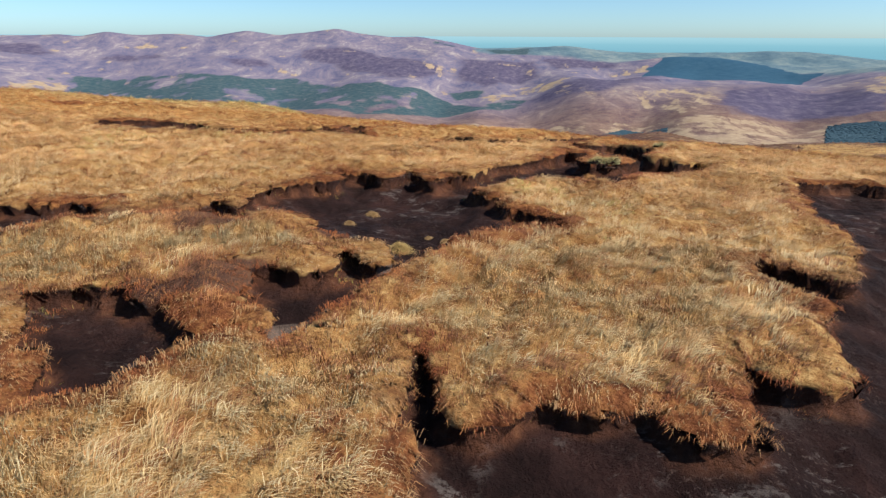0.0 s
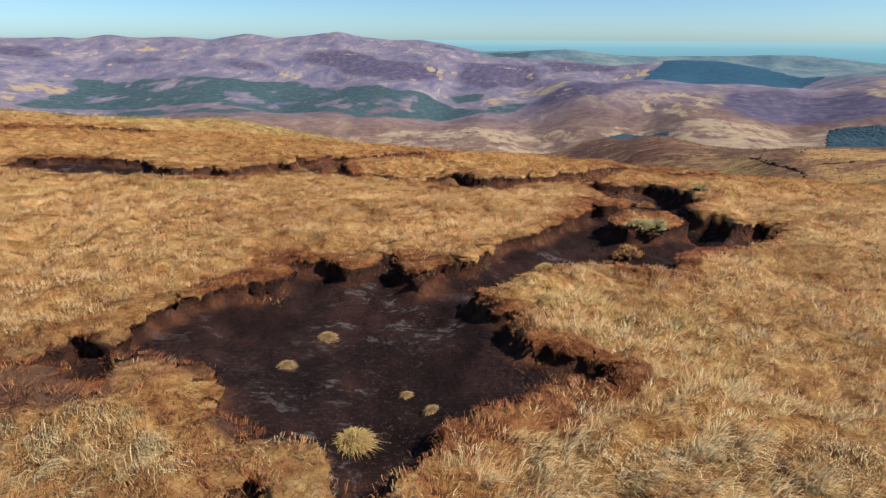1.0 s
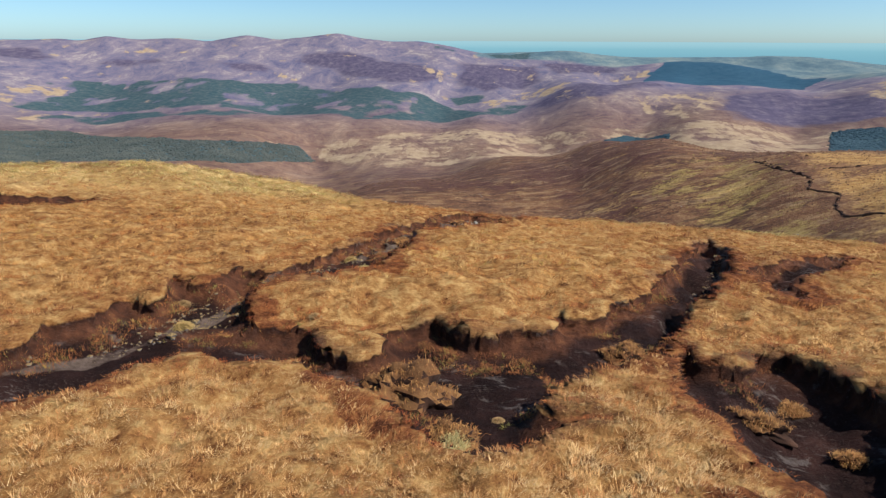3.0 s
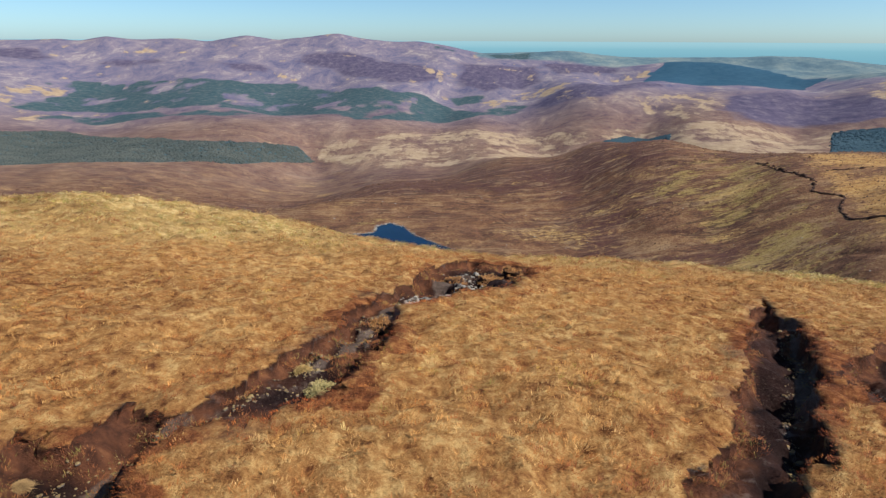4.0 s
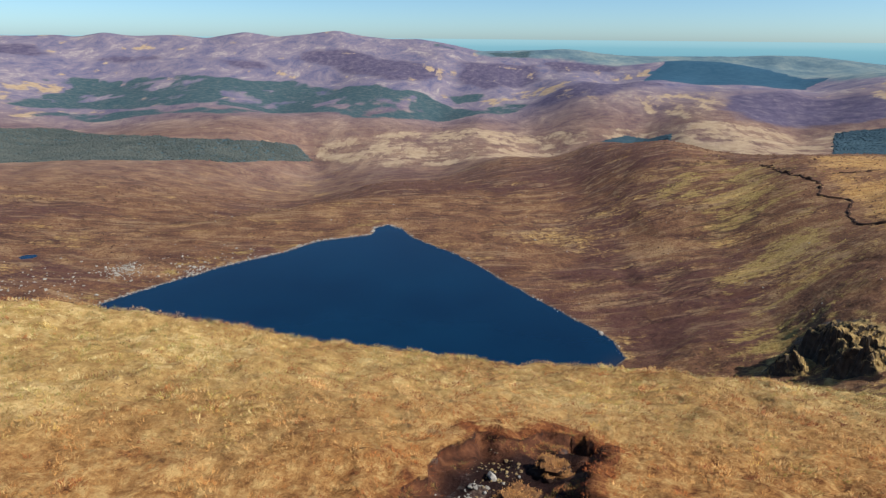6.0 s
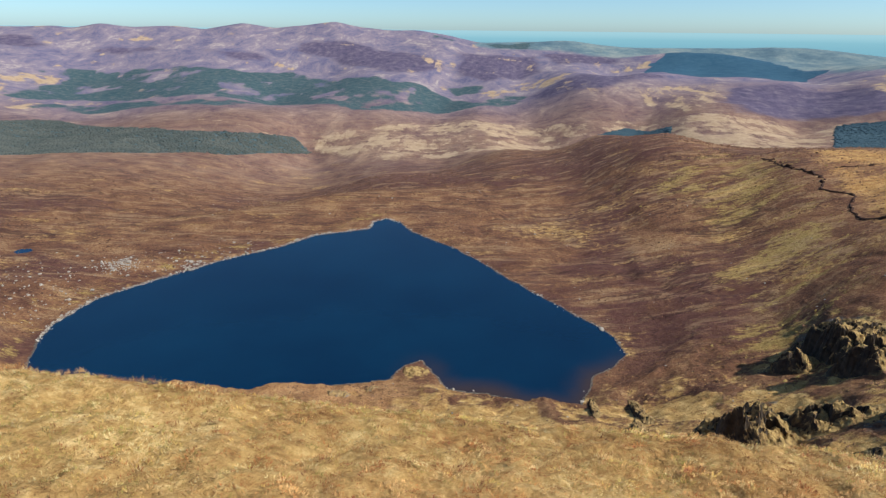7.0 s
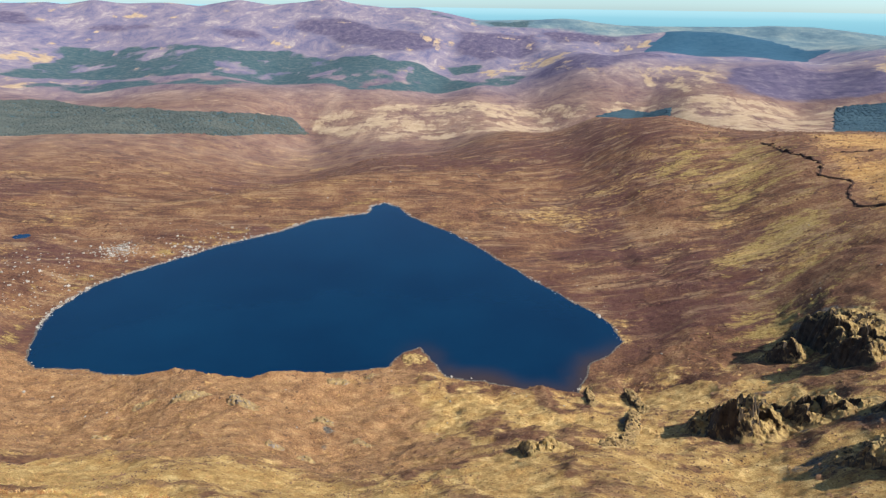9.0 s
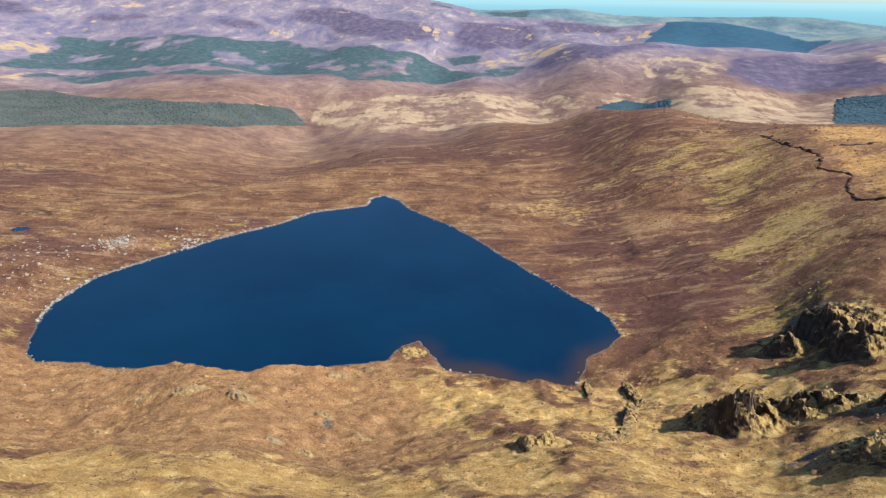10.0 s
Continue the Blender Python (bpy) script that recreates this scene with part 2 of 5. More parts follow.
# grey silt laid down where the water runs
SILT = [(0.75, [(-1.1, 11.2), (-1.6, 10.1), (-2.1, 9.4), (-2.35, 8.8), (-2.4, 8.3)]),
        (0.30, [(-11, 29.5), (-8.5, 31), (-6.2, 34), (-5.2, 37), (-2.4, 41), (-1.2, 45), (-0.2, 49), (1.2, 52), (2.6, 55)]), (0.75, [(-0.9, 46.3), (-0.1, 48.6), (0.5, 50.2), (1.3, 52.2)]), (0.32, [(8.6, 36), (10.6, 40), (12.9, 44), (14.9, 48), (16, 51)])]


# crags on the back wall: x, y, half length, half width, height, turn; steep on the side away from the sun
CRAGS = [(148, 280, 24, 16, 17, 25), (156, 258, 16, 9, 9, -15), (238, 374, 18, 24, 15, 10), (206, 350, 10, 10, 8, 30), (226, 330, 16, 12, 10, 20),
         (142, 214, 22, 12, 10, 20), (174, 240, 13, 11, 9, 0), (114, 338, 3.5, 15, 5, -8), (93, 290, 4, 14, 5, -22), (75, 252, 4, 10, 4, -40), (87, 345, 3, 15, 4, -6)]


def blocks(x, y, size, seed):
    """A field of angular blocks: a level and a tilt for each, -1 to 1, and how near its joint a place is."""
    ix, iy = np.floor(x / size), np.floor(y / size)
    best, second, level = np.full(x.shape, 1e9), np.full(x.shape, 1e9), np.zeros(x.shape)
    for ox in (-1, 0, 1):
        for oy in (-1, 0, 1):
            jx, jy = ix + ox, iy + oy
            px, py = (jx + 0.1 + 0.8 * lattice(jx, jy, seed)) * size, (jy + 0.1 + 0.8 * lattice(jx, jy, seed + 1)) * size
            dist = np.hypot(x - px, y - py)
            tilt = (2 * lattice(jx, jy, seed + 2) - 1) + ((x - px) * (lattice(jx, jy, seed + 3) - 0.5) + (y - py) * (lattice(jx, jy, seed + 4) - 0.5)) * 1.6 / size
            second = np.where(dist < best, best, np.minimum(second, dist))
            level = np.where(dist < best, tilt, level)
            best = np.minimum(best, dist)
    return level, ease(0.0, 0.12 * size, second - best)


def inside(x, y, outline):
    """How far within an outline each place lies (negative: outside), and the way to its nearest edge is found by difference."""
    p = np.array(outline, float)
    a, b = p, np.roll(p, -1, 0)
    best, odd = np.full(x.shape, 1e9), np.zeros(x.shape, bool)
    for (ax, ay), (bx, by) in zip(a, b):
        ex, ey = bx - ax, by - ay
        t = np.clip(((x - ax) * ex + (y - ay) * ey) / (ex * ex + ey * ey + 1e-12), 0, 1)
        best = np.minimum(best, (x - ax - t * ex) ** 2 + (y - ay - t * ey) ** 2)
        if ay != by:
            odd ^= ((ay > y) != (by > y)) & (x < ax + (y - ay) / (by - ay) * ex)
    return np.where(odd, 1, -1) * np.sqrt(best)


def bare(x, y):
    """How far each place lies inside bare peat; at most 2 m outside is told."""
    shape = np.shape(x)
    x, y = np.ravel(x), np.ravel(y)
    broken = 0.28 * ease(27, 36, y)
    wx = x + broken * grain(x, y, 1.3, 38) + 0.20 * grain(x, y, 0.75, 31) + 0.10 * grain(x, y, 0.28, 32) + 0.05 * grain(x, y, 0.13, 36)
    wy = y + broken * grain(x, y, 1.3, 39) + 0.20 * grain(x, y, 0.75, 33) + 0.10 * grain(x, y, 0.28, 34) + 0.05 * grain(x, y, 0.13, 37)
    d = np.full(x.shape, -2.0)
    for outline in HOLLOWS:
        p = np.array(outline)
        near = (x > p[:, 0].min() - 2) & (x < p[:, 0].max() + 2) & (y > p[:, 1].min() - 2) & (y < p[:, 1].max() + 2)
        d[near] = np.maximum(d[near], inside(wx[near], wy[near], outline))
    for outline in ISLANDS:
        p = np.array(outline)
        near = (x > p[:, 0].min() - 3) & (x < p[:, 0].max() + 3) & (y > p[:, 1].min() - 3) & (y < p[:, 1].max() + 3)
        d[near] = np.minimum(d[near], -inside(wx[near], wy[near], outline))
    return d.reshape(shape)


def land(x, y, fine=True):
    """Height of the solid ground."""
    w = ease(-1, 8, y - rim(x)) + ease(60, 85, np.abs(x)) + ease(0, 30, -6 - y)
    w = np.clip(w, 0, 1)
    z = bog(np.clip(x, -90, 90), np.clip(y, -40, 85))
    off = w > 0
    z[off] = z[off] * (1 - w[off]) + broad(x[off], y[off]) * w[off]
    r = np.hypot(x, y - 30)
    rough = ease(48, 90, r)
    z = z + rough * (1 - 0.5 * ease(300, 500, r)) * (2.5 * fractal(x, y, 38, 5) + 0.9 * np.abs(fractal(x, y, 11, 9)) * ease(1500, 400, r))
    far = r > 850
    z[far] = z[far] + ease(900, 2200, r[far]) * (6.0 * fractal(x[far], y[far], 170, 12, 5) + 8.0 * (0.5 - np.abs(fractal(x[far], y[far], 260, 19, 4)))) 
    z[far] = tops(x[far], y[far], r[far], z[far])
    z = z - 260 * ease(4480, 4800, r)
    steep = ease(50, 100, r) * ease(470, 390, y) * ease(0, 60, y)
    z = z + steep * (7.0 * (0.42 - np.abs(fractal(x, y, 46, 151))) + 2.4 * (0.4 - np.abs(fractal(x, y, 15, 152))) + 1.3 * fractal(x, y, 6.0, 153))
    z = z + ease(380, 520, r) * ease(2200, 1200, r) * (1.6 * fractal(x, y, 30, 154, 5) - 2.2 * ease(0.10, 0.0, np.abs(fractal(x, y, 170, 155))))
    return z
def shored(x, y, z):
    """The land let down to the lake's shore."""
    near = (x > -420) & (x < 260) & (y > 250) & (y < 880)
    d = np.full(x.shape, 300.0)
    wx, wy = x + 3 * fractal(x, y, 14, 61), y + 3 * fractal(x, y, 14, 63)
    d[near] = -inside(wx[near], wy[near], LAKE)
    front = ease(-40, 40, y - 400 - 0.0 * x)
    reach = 18 + 40 * front
    out = (0.25 + 0.03 * np.maximum(d, 0)) * (1 - ease(0, reach, d)) + np.maximum(z, 0.4) * ease(0, reach, d)
    out = np.where((y > 780) | (d > 120), np.where(d > 250, z, out * (1 - ease(120, 250, d)) + z * ease(120, 250, d)), out)
    tarn = np.hypot((x - TARN[0]) / 1.3, y - TARN[1])
    out = out + (TARN[2] - out) * ease(26, 11, tarn) - 0.7 * ease(8, 3, tarn)
    return np.where(d < 0, np.maximum(-9, 0.14 * d), out), d


def sheet(name, co, columns, material, closed=False):
    """A mesh over rows of points, so many columns each."""
    rows = len(co) // columns
    i = np.arange(rows * columns).reshape(rows, columns)
    if closed:
        i = np.c_[i, i[:, 0]]
    quads = np.stack([i[:-1, :-1], i[:-1, 1:], i[1:, 1:], i[1:, :-1]], -1).reshape(-1, 4)
    me = bpy.data.meshes.new(name)
    me.vertices.add(len(co))
    me.vertices.foreach_set("co", co.astype(np.float32).ravel())
    me.loops.add(quads.size)
    me.loops.foreach_set("vertex_index", quads.ravel().astype(np.int32))
    me.polygons.add(len(quads))
    me.polygons.foreach_set("loop_start", np.arange(0, quads.size, 4, dtype=np.int32))
    me.update(calc_edges=True)
    me.polygons.foreach_set("use_smooth", np.ones(len(quads), bool))
    me.materials.append(material)
    return me


def paint(me, name, values):
    a = me.attributes.new(name, "FLOAT_COLOR", "POINT")
    a.data.foreach_set("color", np.c_[values, np.ones(len(values))].astype(np.float32).ravel())


def relief(x, y, d):
    """Tussocks on the turf and the washed-out peat, d metres inside its lip."""
    depth = 0.52 + 0.12 * grain(x, y, 3.0, 41) + 0.45 * ease(6.6, 8.4, x + 0.4 * (30 - y) * (y > 30)) * ease(21, 25, y) * ease(35, 31, y)
    turf = 0.12 * ease(30, 60, y) * grain(x, y, 1.1, 46) + 0.12 * grain(x, y, 0.60, 43) + 0.07 * grain(x, y, 0.27, 44) + 0.16 * grain(x, y, 2.6, 45)
    bank = 0.20 + 0.40 * ease(30, 36, y) * ease(-0.25, 0.45, grain(x, y, 1.9, 51))
    trench = np.exp(-((x - np.interp(y, [35, 37, 41, 44.5, 48], [7.9, 9.5, 11.5, 13.2, 15.0])) / 0.9) ** 2) * ease(34.5, 36.5, y) * ease(49, 46, y)
    depth = depth + 0.35 * np.exp(-(((x - 5.2) / 1.2) ** 2 + ((y - 24.5) / 2.0) ** 2)) + 1.1 * trench * (0.75 + 0.7 * grain(x, y, 1.1, 56))
    low = -depth * (0.60 * ease(-0.02, bank, d) + 0.40 * ease(0.10, 1.35, d)) + 0.06 * fractal(x, y, 0.5, 47) * ease(0, 0.3, d)
    low = low + (0.12 * grain(x, y, 1.6, 48) + 0.05 * grain(x, y, 0.34, 52)) * ease(0.2, 0.8, d)
    low = low + ease(34, 37, y) * ease(0.1, 0.6, d) * (0.62 * (0.6 - np.abs(fractal(x, y, 1.7, 49)) * 1.7) - 0.2)
    turf = turf - 0.08 * ease(30, 36, y) * ease(-1.7, -0.1, d)
    low = low - 0.12 * ease(30, 36, y)
    lip = 0.08 * np.exp(-((d + 0.25) / 0.25) ** 2)
    return np.where(d < 0, turf * np.maximum(ease(0.0, -0.4, d), ease(30, 36, y)) + lip, low + lip * np.exp(-np.maximum(d, 0) * 8))


# one sheet of ground, a fan of rings from the bog out to the horizon, fine ahead and coarse behind
steps, r = [2.0], 2.0
while r < 4890:
    r += 0.060 + 0.0033 * r if r < 88 else 0.010 * (r - 88) + 0.32 if r < 130 else r * (0.0046 if r < 420 else 0.0062 if r < 900 else 0.014)
    steps.append(r)
steps = np.array(steps)
front = np.radians(np.linspace(-42, 42, 400))
back = np.radians(np.linspace(42, 318, 72))[1:-1]
turn = np.concatenate([front, back])
RR, TT = np.meshgrid(steps, turn, indexing="ij")
gx, gy = (RR * np.sin(TT)).ravel(), (-7 + RR * np.cos(TT)).ravel()
gz = land(gx, gy)
gz, shore = shored(gx, gy, gz)
close = (np.abs(gx) < 60) & (gy > -8) & (gy < 80)
cx, cy = gx[close], gy[close]
d = bare(cx, cy)
e = 0.04
sx, sy = bare(cx + e, cy) - d, bare(cx, cy + e) - d
k = np.sqrt(sx * sx + sy * sy) + 1e-6
sx, sy = sx / k, sy / k
gz[close] += relief(cx, cy, d)
push = 0.25 * ease(-0.40, 0.0, d) * (d < 0.03)
gx[close] += sx * push
gy[close] += sy * push
peat = np.zeros(len(gx))
peat[close] = ease(-0.06 - 0.24 * ease(30, 36, cy), 0.04 + 0.20 * ease(30, 36, cy), d)
wall = np.zeros(len(gx))
wall[close] = ease(0, 0.1, d) * np.maximum(0.75 * (1 - ease(0.12, 0.5, d + 0.3 * fractal(cx, cy, 0.9, 53))), ease(30, 36, cy) * (1 - ease(0.35, 0.9, d + 0.5 * grain(cx, cy, 1.3, 50))))


# ---- what covers the ground ----
def polar(outline):
    return [(d * math.sin(radians(b)), 30 + d * math.cos(radians(b))) for b, d in outline]


# outlines by bearing in degrees and distance in metres, cast from the camera's view on to the land
PLANTATIONS = [polar(p) for p in (
    [(-33.4, 3028), (-31.3, 3258), (-31.0, 3508), (-32.8, 3509), (-30.5, 3704), (-23.6, 3562), (-17.3, 3424), (-13.5, 3509), (-7.5, 3182), (-4.4, 3059), (-2.4, 3088), (-0.3, 3010), (3.4, 2714), (5.9, 2880), (8.5, 2826),
     (7.5, 2729), (4.9, 2571), (0.8, 2500), (-4.5, 2329), (-8.6, 2319), (-11.6, 2437), (-15.6, 2600), (-17.5, 2640), (-21.6, 2625), (-28.1, 2800), (-32.0, 2860), (-35.6, 2705), (-35.5, 2870)],
    [(-33.6, 2585), (-32.1, 2769), (-26.1, 2688), (-21.7, 2560), (-15.6, 2540), (-19.4, 2344), (-26.1, 2496), (-32.2, 2584)], [(0.2, 3147), (2.3, 3194), (4.3, 3180), (3.3, 2981), (0.7, 2995)],
    [(3.7, 4314), (7.2, 4356), (10.2, 4210), (8.3, 4128), (4.7, 4189)], [(-2.4, 4300), (0.0, 4320), (1.5, 4200), (-1.0, 4180)])]
# darker patches on the valley floor
VALLEY_DARK = [polar(p) for p in ([(-6.6, 1868), (-2.9, 1906), (-2.9, 1844), (-6.1, 1834)], [(-0.8, 1868), (6.1, 1925), (9.2, 1953), (6.1, 1863), (0.3, 1827)])]
CLEARED = [polar(p) for p in ([(-25.3, 3526), (-21.4, 3326), (-21.5, 3029), (-24.2, 3165)], [(-20.5, 3060), (-17.5, 3120), (-16.5, 2980), (-19.5, 2940)], [(-9.0, 2520), (-6.8, 2560), (-6.6, 2480), (-8.6, 2450)])]
SPRUCE_HILL = polar([(17.0, 3250), (18.2, 3700), (19.0, 3880), (22.2, 3990), (25.7, 3940), (31.5, 3760), (29, 3300), (22, 3150)])
WOOD = polar([(-40.0, 2140), (-35.3, 2240), (-31.8, 2320), (-27.9, 2040), (-23.7, 1830), (-18.3, 1790), (-13.5, 1940), (-12.0, 1815), (-19.4, 1550), (-28.2, 1480), (-35.8, 1530), (-40.5, 1440)])
RIGHT_WOOD = polar([(32.4, 2010), (35.5, 2010), (40.8, 2000), (41, 1080), (35.8, 1080), (33.0, 1150)])
CREST_WOOD = polar([(14.2, 1900), (16.6, 2010), (20.4, 1900), (20.2, 1500), (17.5, 1500)])
PALE = [polar(p) for p in (
    [(-28.2, 4230), (-22.0, 4108), (-21.6, 4009), (-25.4, 4088), (-28.0, 4189)], [(-35.3, 3278), (-33.5, 3459), (-30.8, 3508), (-31.5, 3195), (-33.3, 3165), (-35.5, 2971)], [(-35.7, 2511), (-33.6, 2702), (-32.5, 2742), (-32.9, 2572), (-35.1, 2474)],
    [(-32.0, 2800), (-24.0, 2740), (-24.0, 2705), (-32.0, 2760)], [(2.3, 2836), (3.8, 3041), (7.4, 3291), (10.9, 3215), (12.3, 3279), (10.9, 2873), (7.4, 2997), (4.4, 2796)], [(-4.5, 2826), (-2.4, 2968), (-2.1, 2852), (-4.2, 2757)],
    [(-3.4, 3707), (-1.3, 3671), (0.4, 3616), (-1.3, 3511)], [(14.7, 3651), (18.0, 3762), (18.7, 3599), (15.3, 3545)], [(4.8, 3780), (8.1, 3854), (7.1, 3742)], [(-17.5, 3700), (-15.5, 3560), (-15.9, 3540), (-17.9, 3660)], [(-14.8, 3720), (-13.0, 3560), (-13.6, 3540), (-15.2, 3680)])]
TAN = [polar(p) for p in (
    [(-12.5, 1930), (-9.4, 2050), (-1.2, 2150), (6.1, 2180), (13.1, 2060), (14.2, 1950), (6.2, 1570), (-4.3, 1520), (-11.6, 1790)],
    [(14.4, 2120), (20.8, 2010), (25.1, 2010), (32.3, 2080), (34, 1960), (34, 1100), (20.8, 1250), (14.6, 1600)],
    [(30.8, 930), (35.9, 930), (43.8, 860), (44.0, 500), (35.2, 620), (33.9, 700), (31.3, 760)])]
SCREE = [polar(p) for p in ([(17.3, 2517), (22.3, 2710), (24.2, 2293), (23.5, 1996), (20.8, 2106), (17.0, 2278)], [(33.6, 2780), (40, 2900), (40, 2500), (34.2, 2380)])]
YELLOW = [polar(p) for p in ([(20.0, 840), (24.5, 960), (27.5, 930), (31.5, 770), (34.3, 620), (36.5, 470), (37.5, 380), (33, 330), (27, 400), (24.5, 480), (25.5, 580), (24.2, 680), (19.0, 760)],)]


def within(x, y, outlines, soft):
    m = np.zeros(x.shape)
    for p in outlines:
        q = np.array(p)
        k = (x > q[:, 0].min() - soft) & (x < q[:, 0].max() + soft) & (y > q[:, 1].min() - soft) & (y < q[:, 1].max() + soft)
        m[k] = np.maximum(m[k], ease(-soft, soft, inside(x[k], y[k], p)))
    return m


silt = np.zeros(len(gx))
for reach_, line_ in SILT:
    for p, q in zip(np.array(line_), np.array(line_)[1:]):
        f = np.clip(((gx - p[0]) * (q - p)[0] + (gy - p[1]) * (q - p)[1]) / ((q - p) ** 2).sum(), 0, 1)
        silt = np.maximum(silt, (0.85 if reach_ > 0.5 else 0.62 + 0.5 * fractal(gx, gy, 2.2, 55)) * ease(reach_, 0.1, np.hypot(gx - p[0] - f * (q - p)[0], gy - p[1] - f * (q - p)[1]) + 0.5 * reach_ * grain(gx, gy, 0.9, 54)))


def rimward(x, y):
    """Where the grass of the bog turns pale and yellow towards the rim."""
    return ease(-5, 6, y - 56 - 0.40 * np.clip(x + 8, -34, 12) + 4 * fractal(x, y, 7, 78))


far_r = np.hypot(gx, gy - 30)
blur = 0.013 * far_r
wx, wy = gx + blur * fractal(gx, gy, 90, 71), gy + blur * fractal(gx, gy, 90, 72)
patch, big, streak = fractal(gx, gy, 60, 75), fractal(gx, gy, 240, 76), fractal(gx * 0.35, gy, 26, 77)
beyond = ease(-2, 10, gy - rim(gx)) * ease(100, 60, np.abs(gx)) + ease(60, 100, np.abs(gx))
beyond = np.clip(beyond, 0, 1)
slope = beyond * ease(380, 300, gy) * np.maximum(ease(-80, 10, gx + 0.25 * (gy - 280)), ease(275, 205, gy + 0.15 * gx + 14 * patch))
near_lip = np.zeros(len(gx))
near_lip[close] = ease(-0.8 - 1.0 * ease(30, 36, cy), 0.0, d + 0.7 * fractal(cx, cy, 1.4, 82))
straw = np.clip((1 - beyond) * (1.40 - 0.85 * near_lip) + slope * (0.95 + 0.5 * patch), 0, 1.4)
straw = np.maximum(straw, beyond * (1 - slope) * (0.20 + 0.45 * streak + 0.2 * patch) * ease(3400, 1500, far_r))
plateau = within(wx, wy, TAN[2:], 30)
straw = np.maximum(straw, plateau * (0.55 + 0.4 * streak + 0.3 * patch))
hump = np.abs(fractal(gx, gy, 46, 151))
rusty_bank = np.exp(-((gx + 4.2) / 1.2) ** 2 - ((gy - 10.2) / 0.9) ** 2) + np.exp(-((gx + 5.3) / 1.6) ** 2 - ((gy - 13.2) / 0.6) ** 2) + np.exp(-((gx + 2.3) / 0.9) ** 2 - ((gy - 12.8) / 0.5) ** 2)
straw = straw * (1 - 0.8 * np.clip(rusty_bank, 0, 1))
straw = np.where(slope > 0.3, np.maximum(0.10, slope * (0.44 + 0.85 * ease(0.05, 0.34, hump + 0.16 * fractal(gx, gy, 9, 86)) + 0.40 * patch)), straw)
straw = np.where((beyond > 0.5) & (gy < 420), np.maximum(straw, ease(420, 370, gy) * (0.36 + 0.45 * fractal(gx, gy, 11, 93) + 0.2 * patch)), straw)
heather = beyond * (0.40 + 0.6 * big + 0.3 * patch) * (1 - 0.8 * slope) * (0.08 + 0.92 * ease(320, 440, gy))
downhill = fractal(0.20 * (0.93 * gx + 0.37 * gy), -0.37 * gx + 0.93 * gy, 15, 83, 5)
green = within(wx, wy, YELLOW, 60) * (0.44 + 0.65 * downhill + 0.25 * patch) + 0.30 * ease(60, 20, shore) * ease(3, 10, shore) * (gx < -60) * (gy > 380) * (1 + 1.4 * fractal(gx, gy, 18, 85))
green = np.maximum(green, ease(-16, -2, gy - rim(gx)) * ease(30, 8, gy - rim(gx)) * (0.42 + 0.5 * fractal(gx, gy, 7, 78)) * ease(60, 30, np.abs(gx)))
craggy = np.zeros(len(gx))
for px_, py_, long_, wide, tall, turn_ in CRAGS:
    craggy = np.maximum(craggy, ease(1.25, 0.7, np.hypot((gx - px_) / long_, (gy - py_) / wide)))
rock = 0.55 * craggy + beyond * ease(420, 330, gy) * ease(0.35, 0.75, fractal(gx, gy, 22, 79)) * (0.35 + 0.5 * ease(60, 140, gx) + 0.4 * ease(-20, -60, gx) * ease(250, 290, gy))
wet = ease(2.2, 0.3, shore) * ease(-3, -0.5, shore)
# share of the hazy far colours, growing with distance
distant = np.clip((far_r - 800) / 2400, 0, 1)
trees = within(wx, wy, PLANTATIONS, 55) * (0.80 + 0.80 * fractal(gx, 0.6 * gy, 110, 84) + 0.45 * fractal(gx, 0.5 * gy, 40, 94)) * (1 - 0.45 * within(wx, wy, CLEARED, 60))
woods = within(gx, gy, [WOOD, RIGHT_WOOD, CREST_WOOD], 12) * (0.85 + 0.5 * fractal(gx, 0.6 * gy, 60, 95))
valley_dark = within(wx, wy, VALLEY_DARK, 25) * (0.5 + 0.6 * fractal(gx, 0.5 * gy, 40, 92))
pale = within(wx, wy, PALE, 35) * (0.52 + 0.8 * fractal(gx, 0.5 * gy, 34, 87)) + within(wx, wy, SCREE, 60) * (0.44 + 0.9 * fractal(gx, 0.25 * gy, 32, 88))
pale = np.maximum(pale, within(wx, wy, TAN[:2], 40) * (0.50 + 0.25 * streak + 0.35 * patch))
pale = np.maximum(pale, ease(1700, 2900, far_r) * 0.55 * ease(0.22, 0.55, fractal(gx, gy * 0.5, 75, 81)))
track = np.array(polar([(-25.5, 2080), (-21.5, 1990), (-17.8, 1900), (-13.4, 1850)]))
for p, q in zip(track, track[1:]):
    f = np.clip(((gx - p[0]) * (q - p)[0] + (gy - p[1]) * (q - p)[1]) / ((q - p) ** 2).sum(), 0, 1)
    pale = np.maximum(pale, 0.5 * ease(20, 6, np.hypot(gx - p[0] - f * (q - p)[0], gy - p[1] - f * (q - p)[1])))

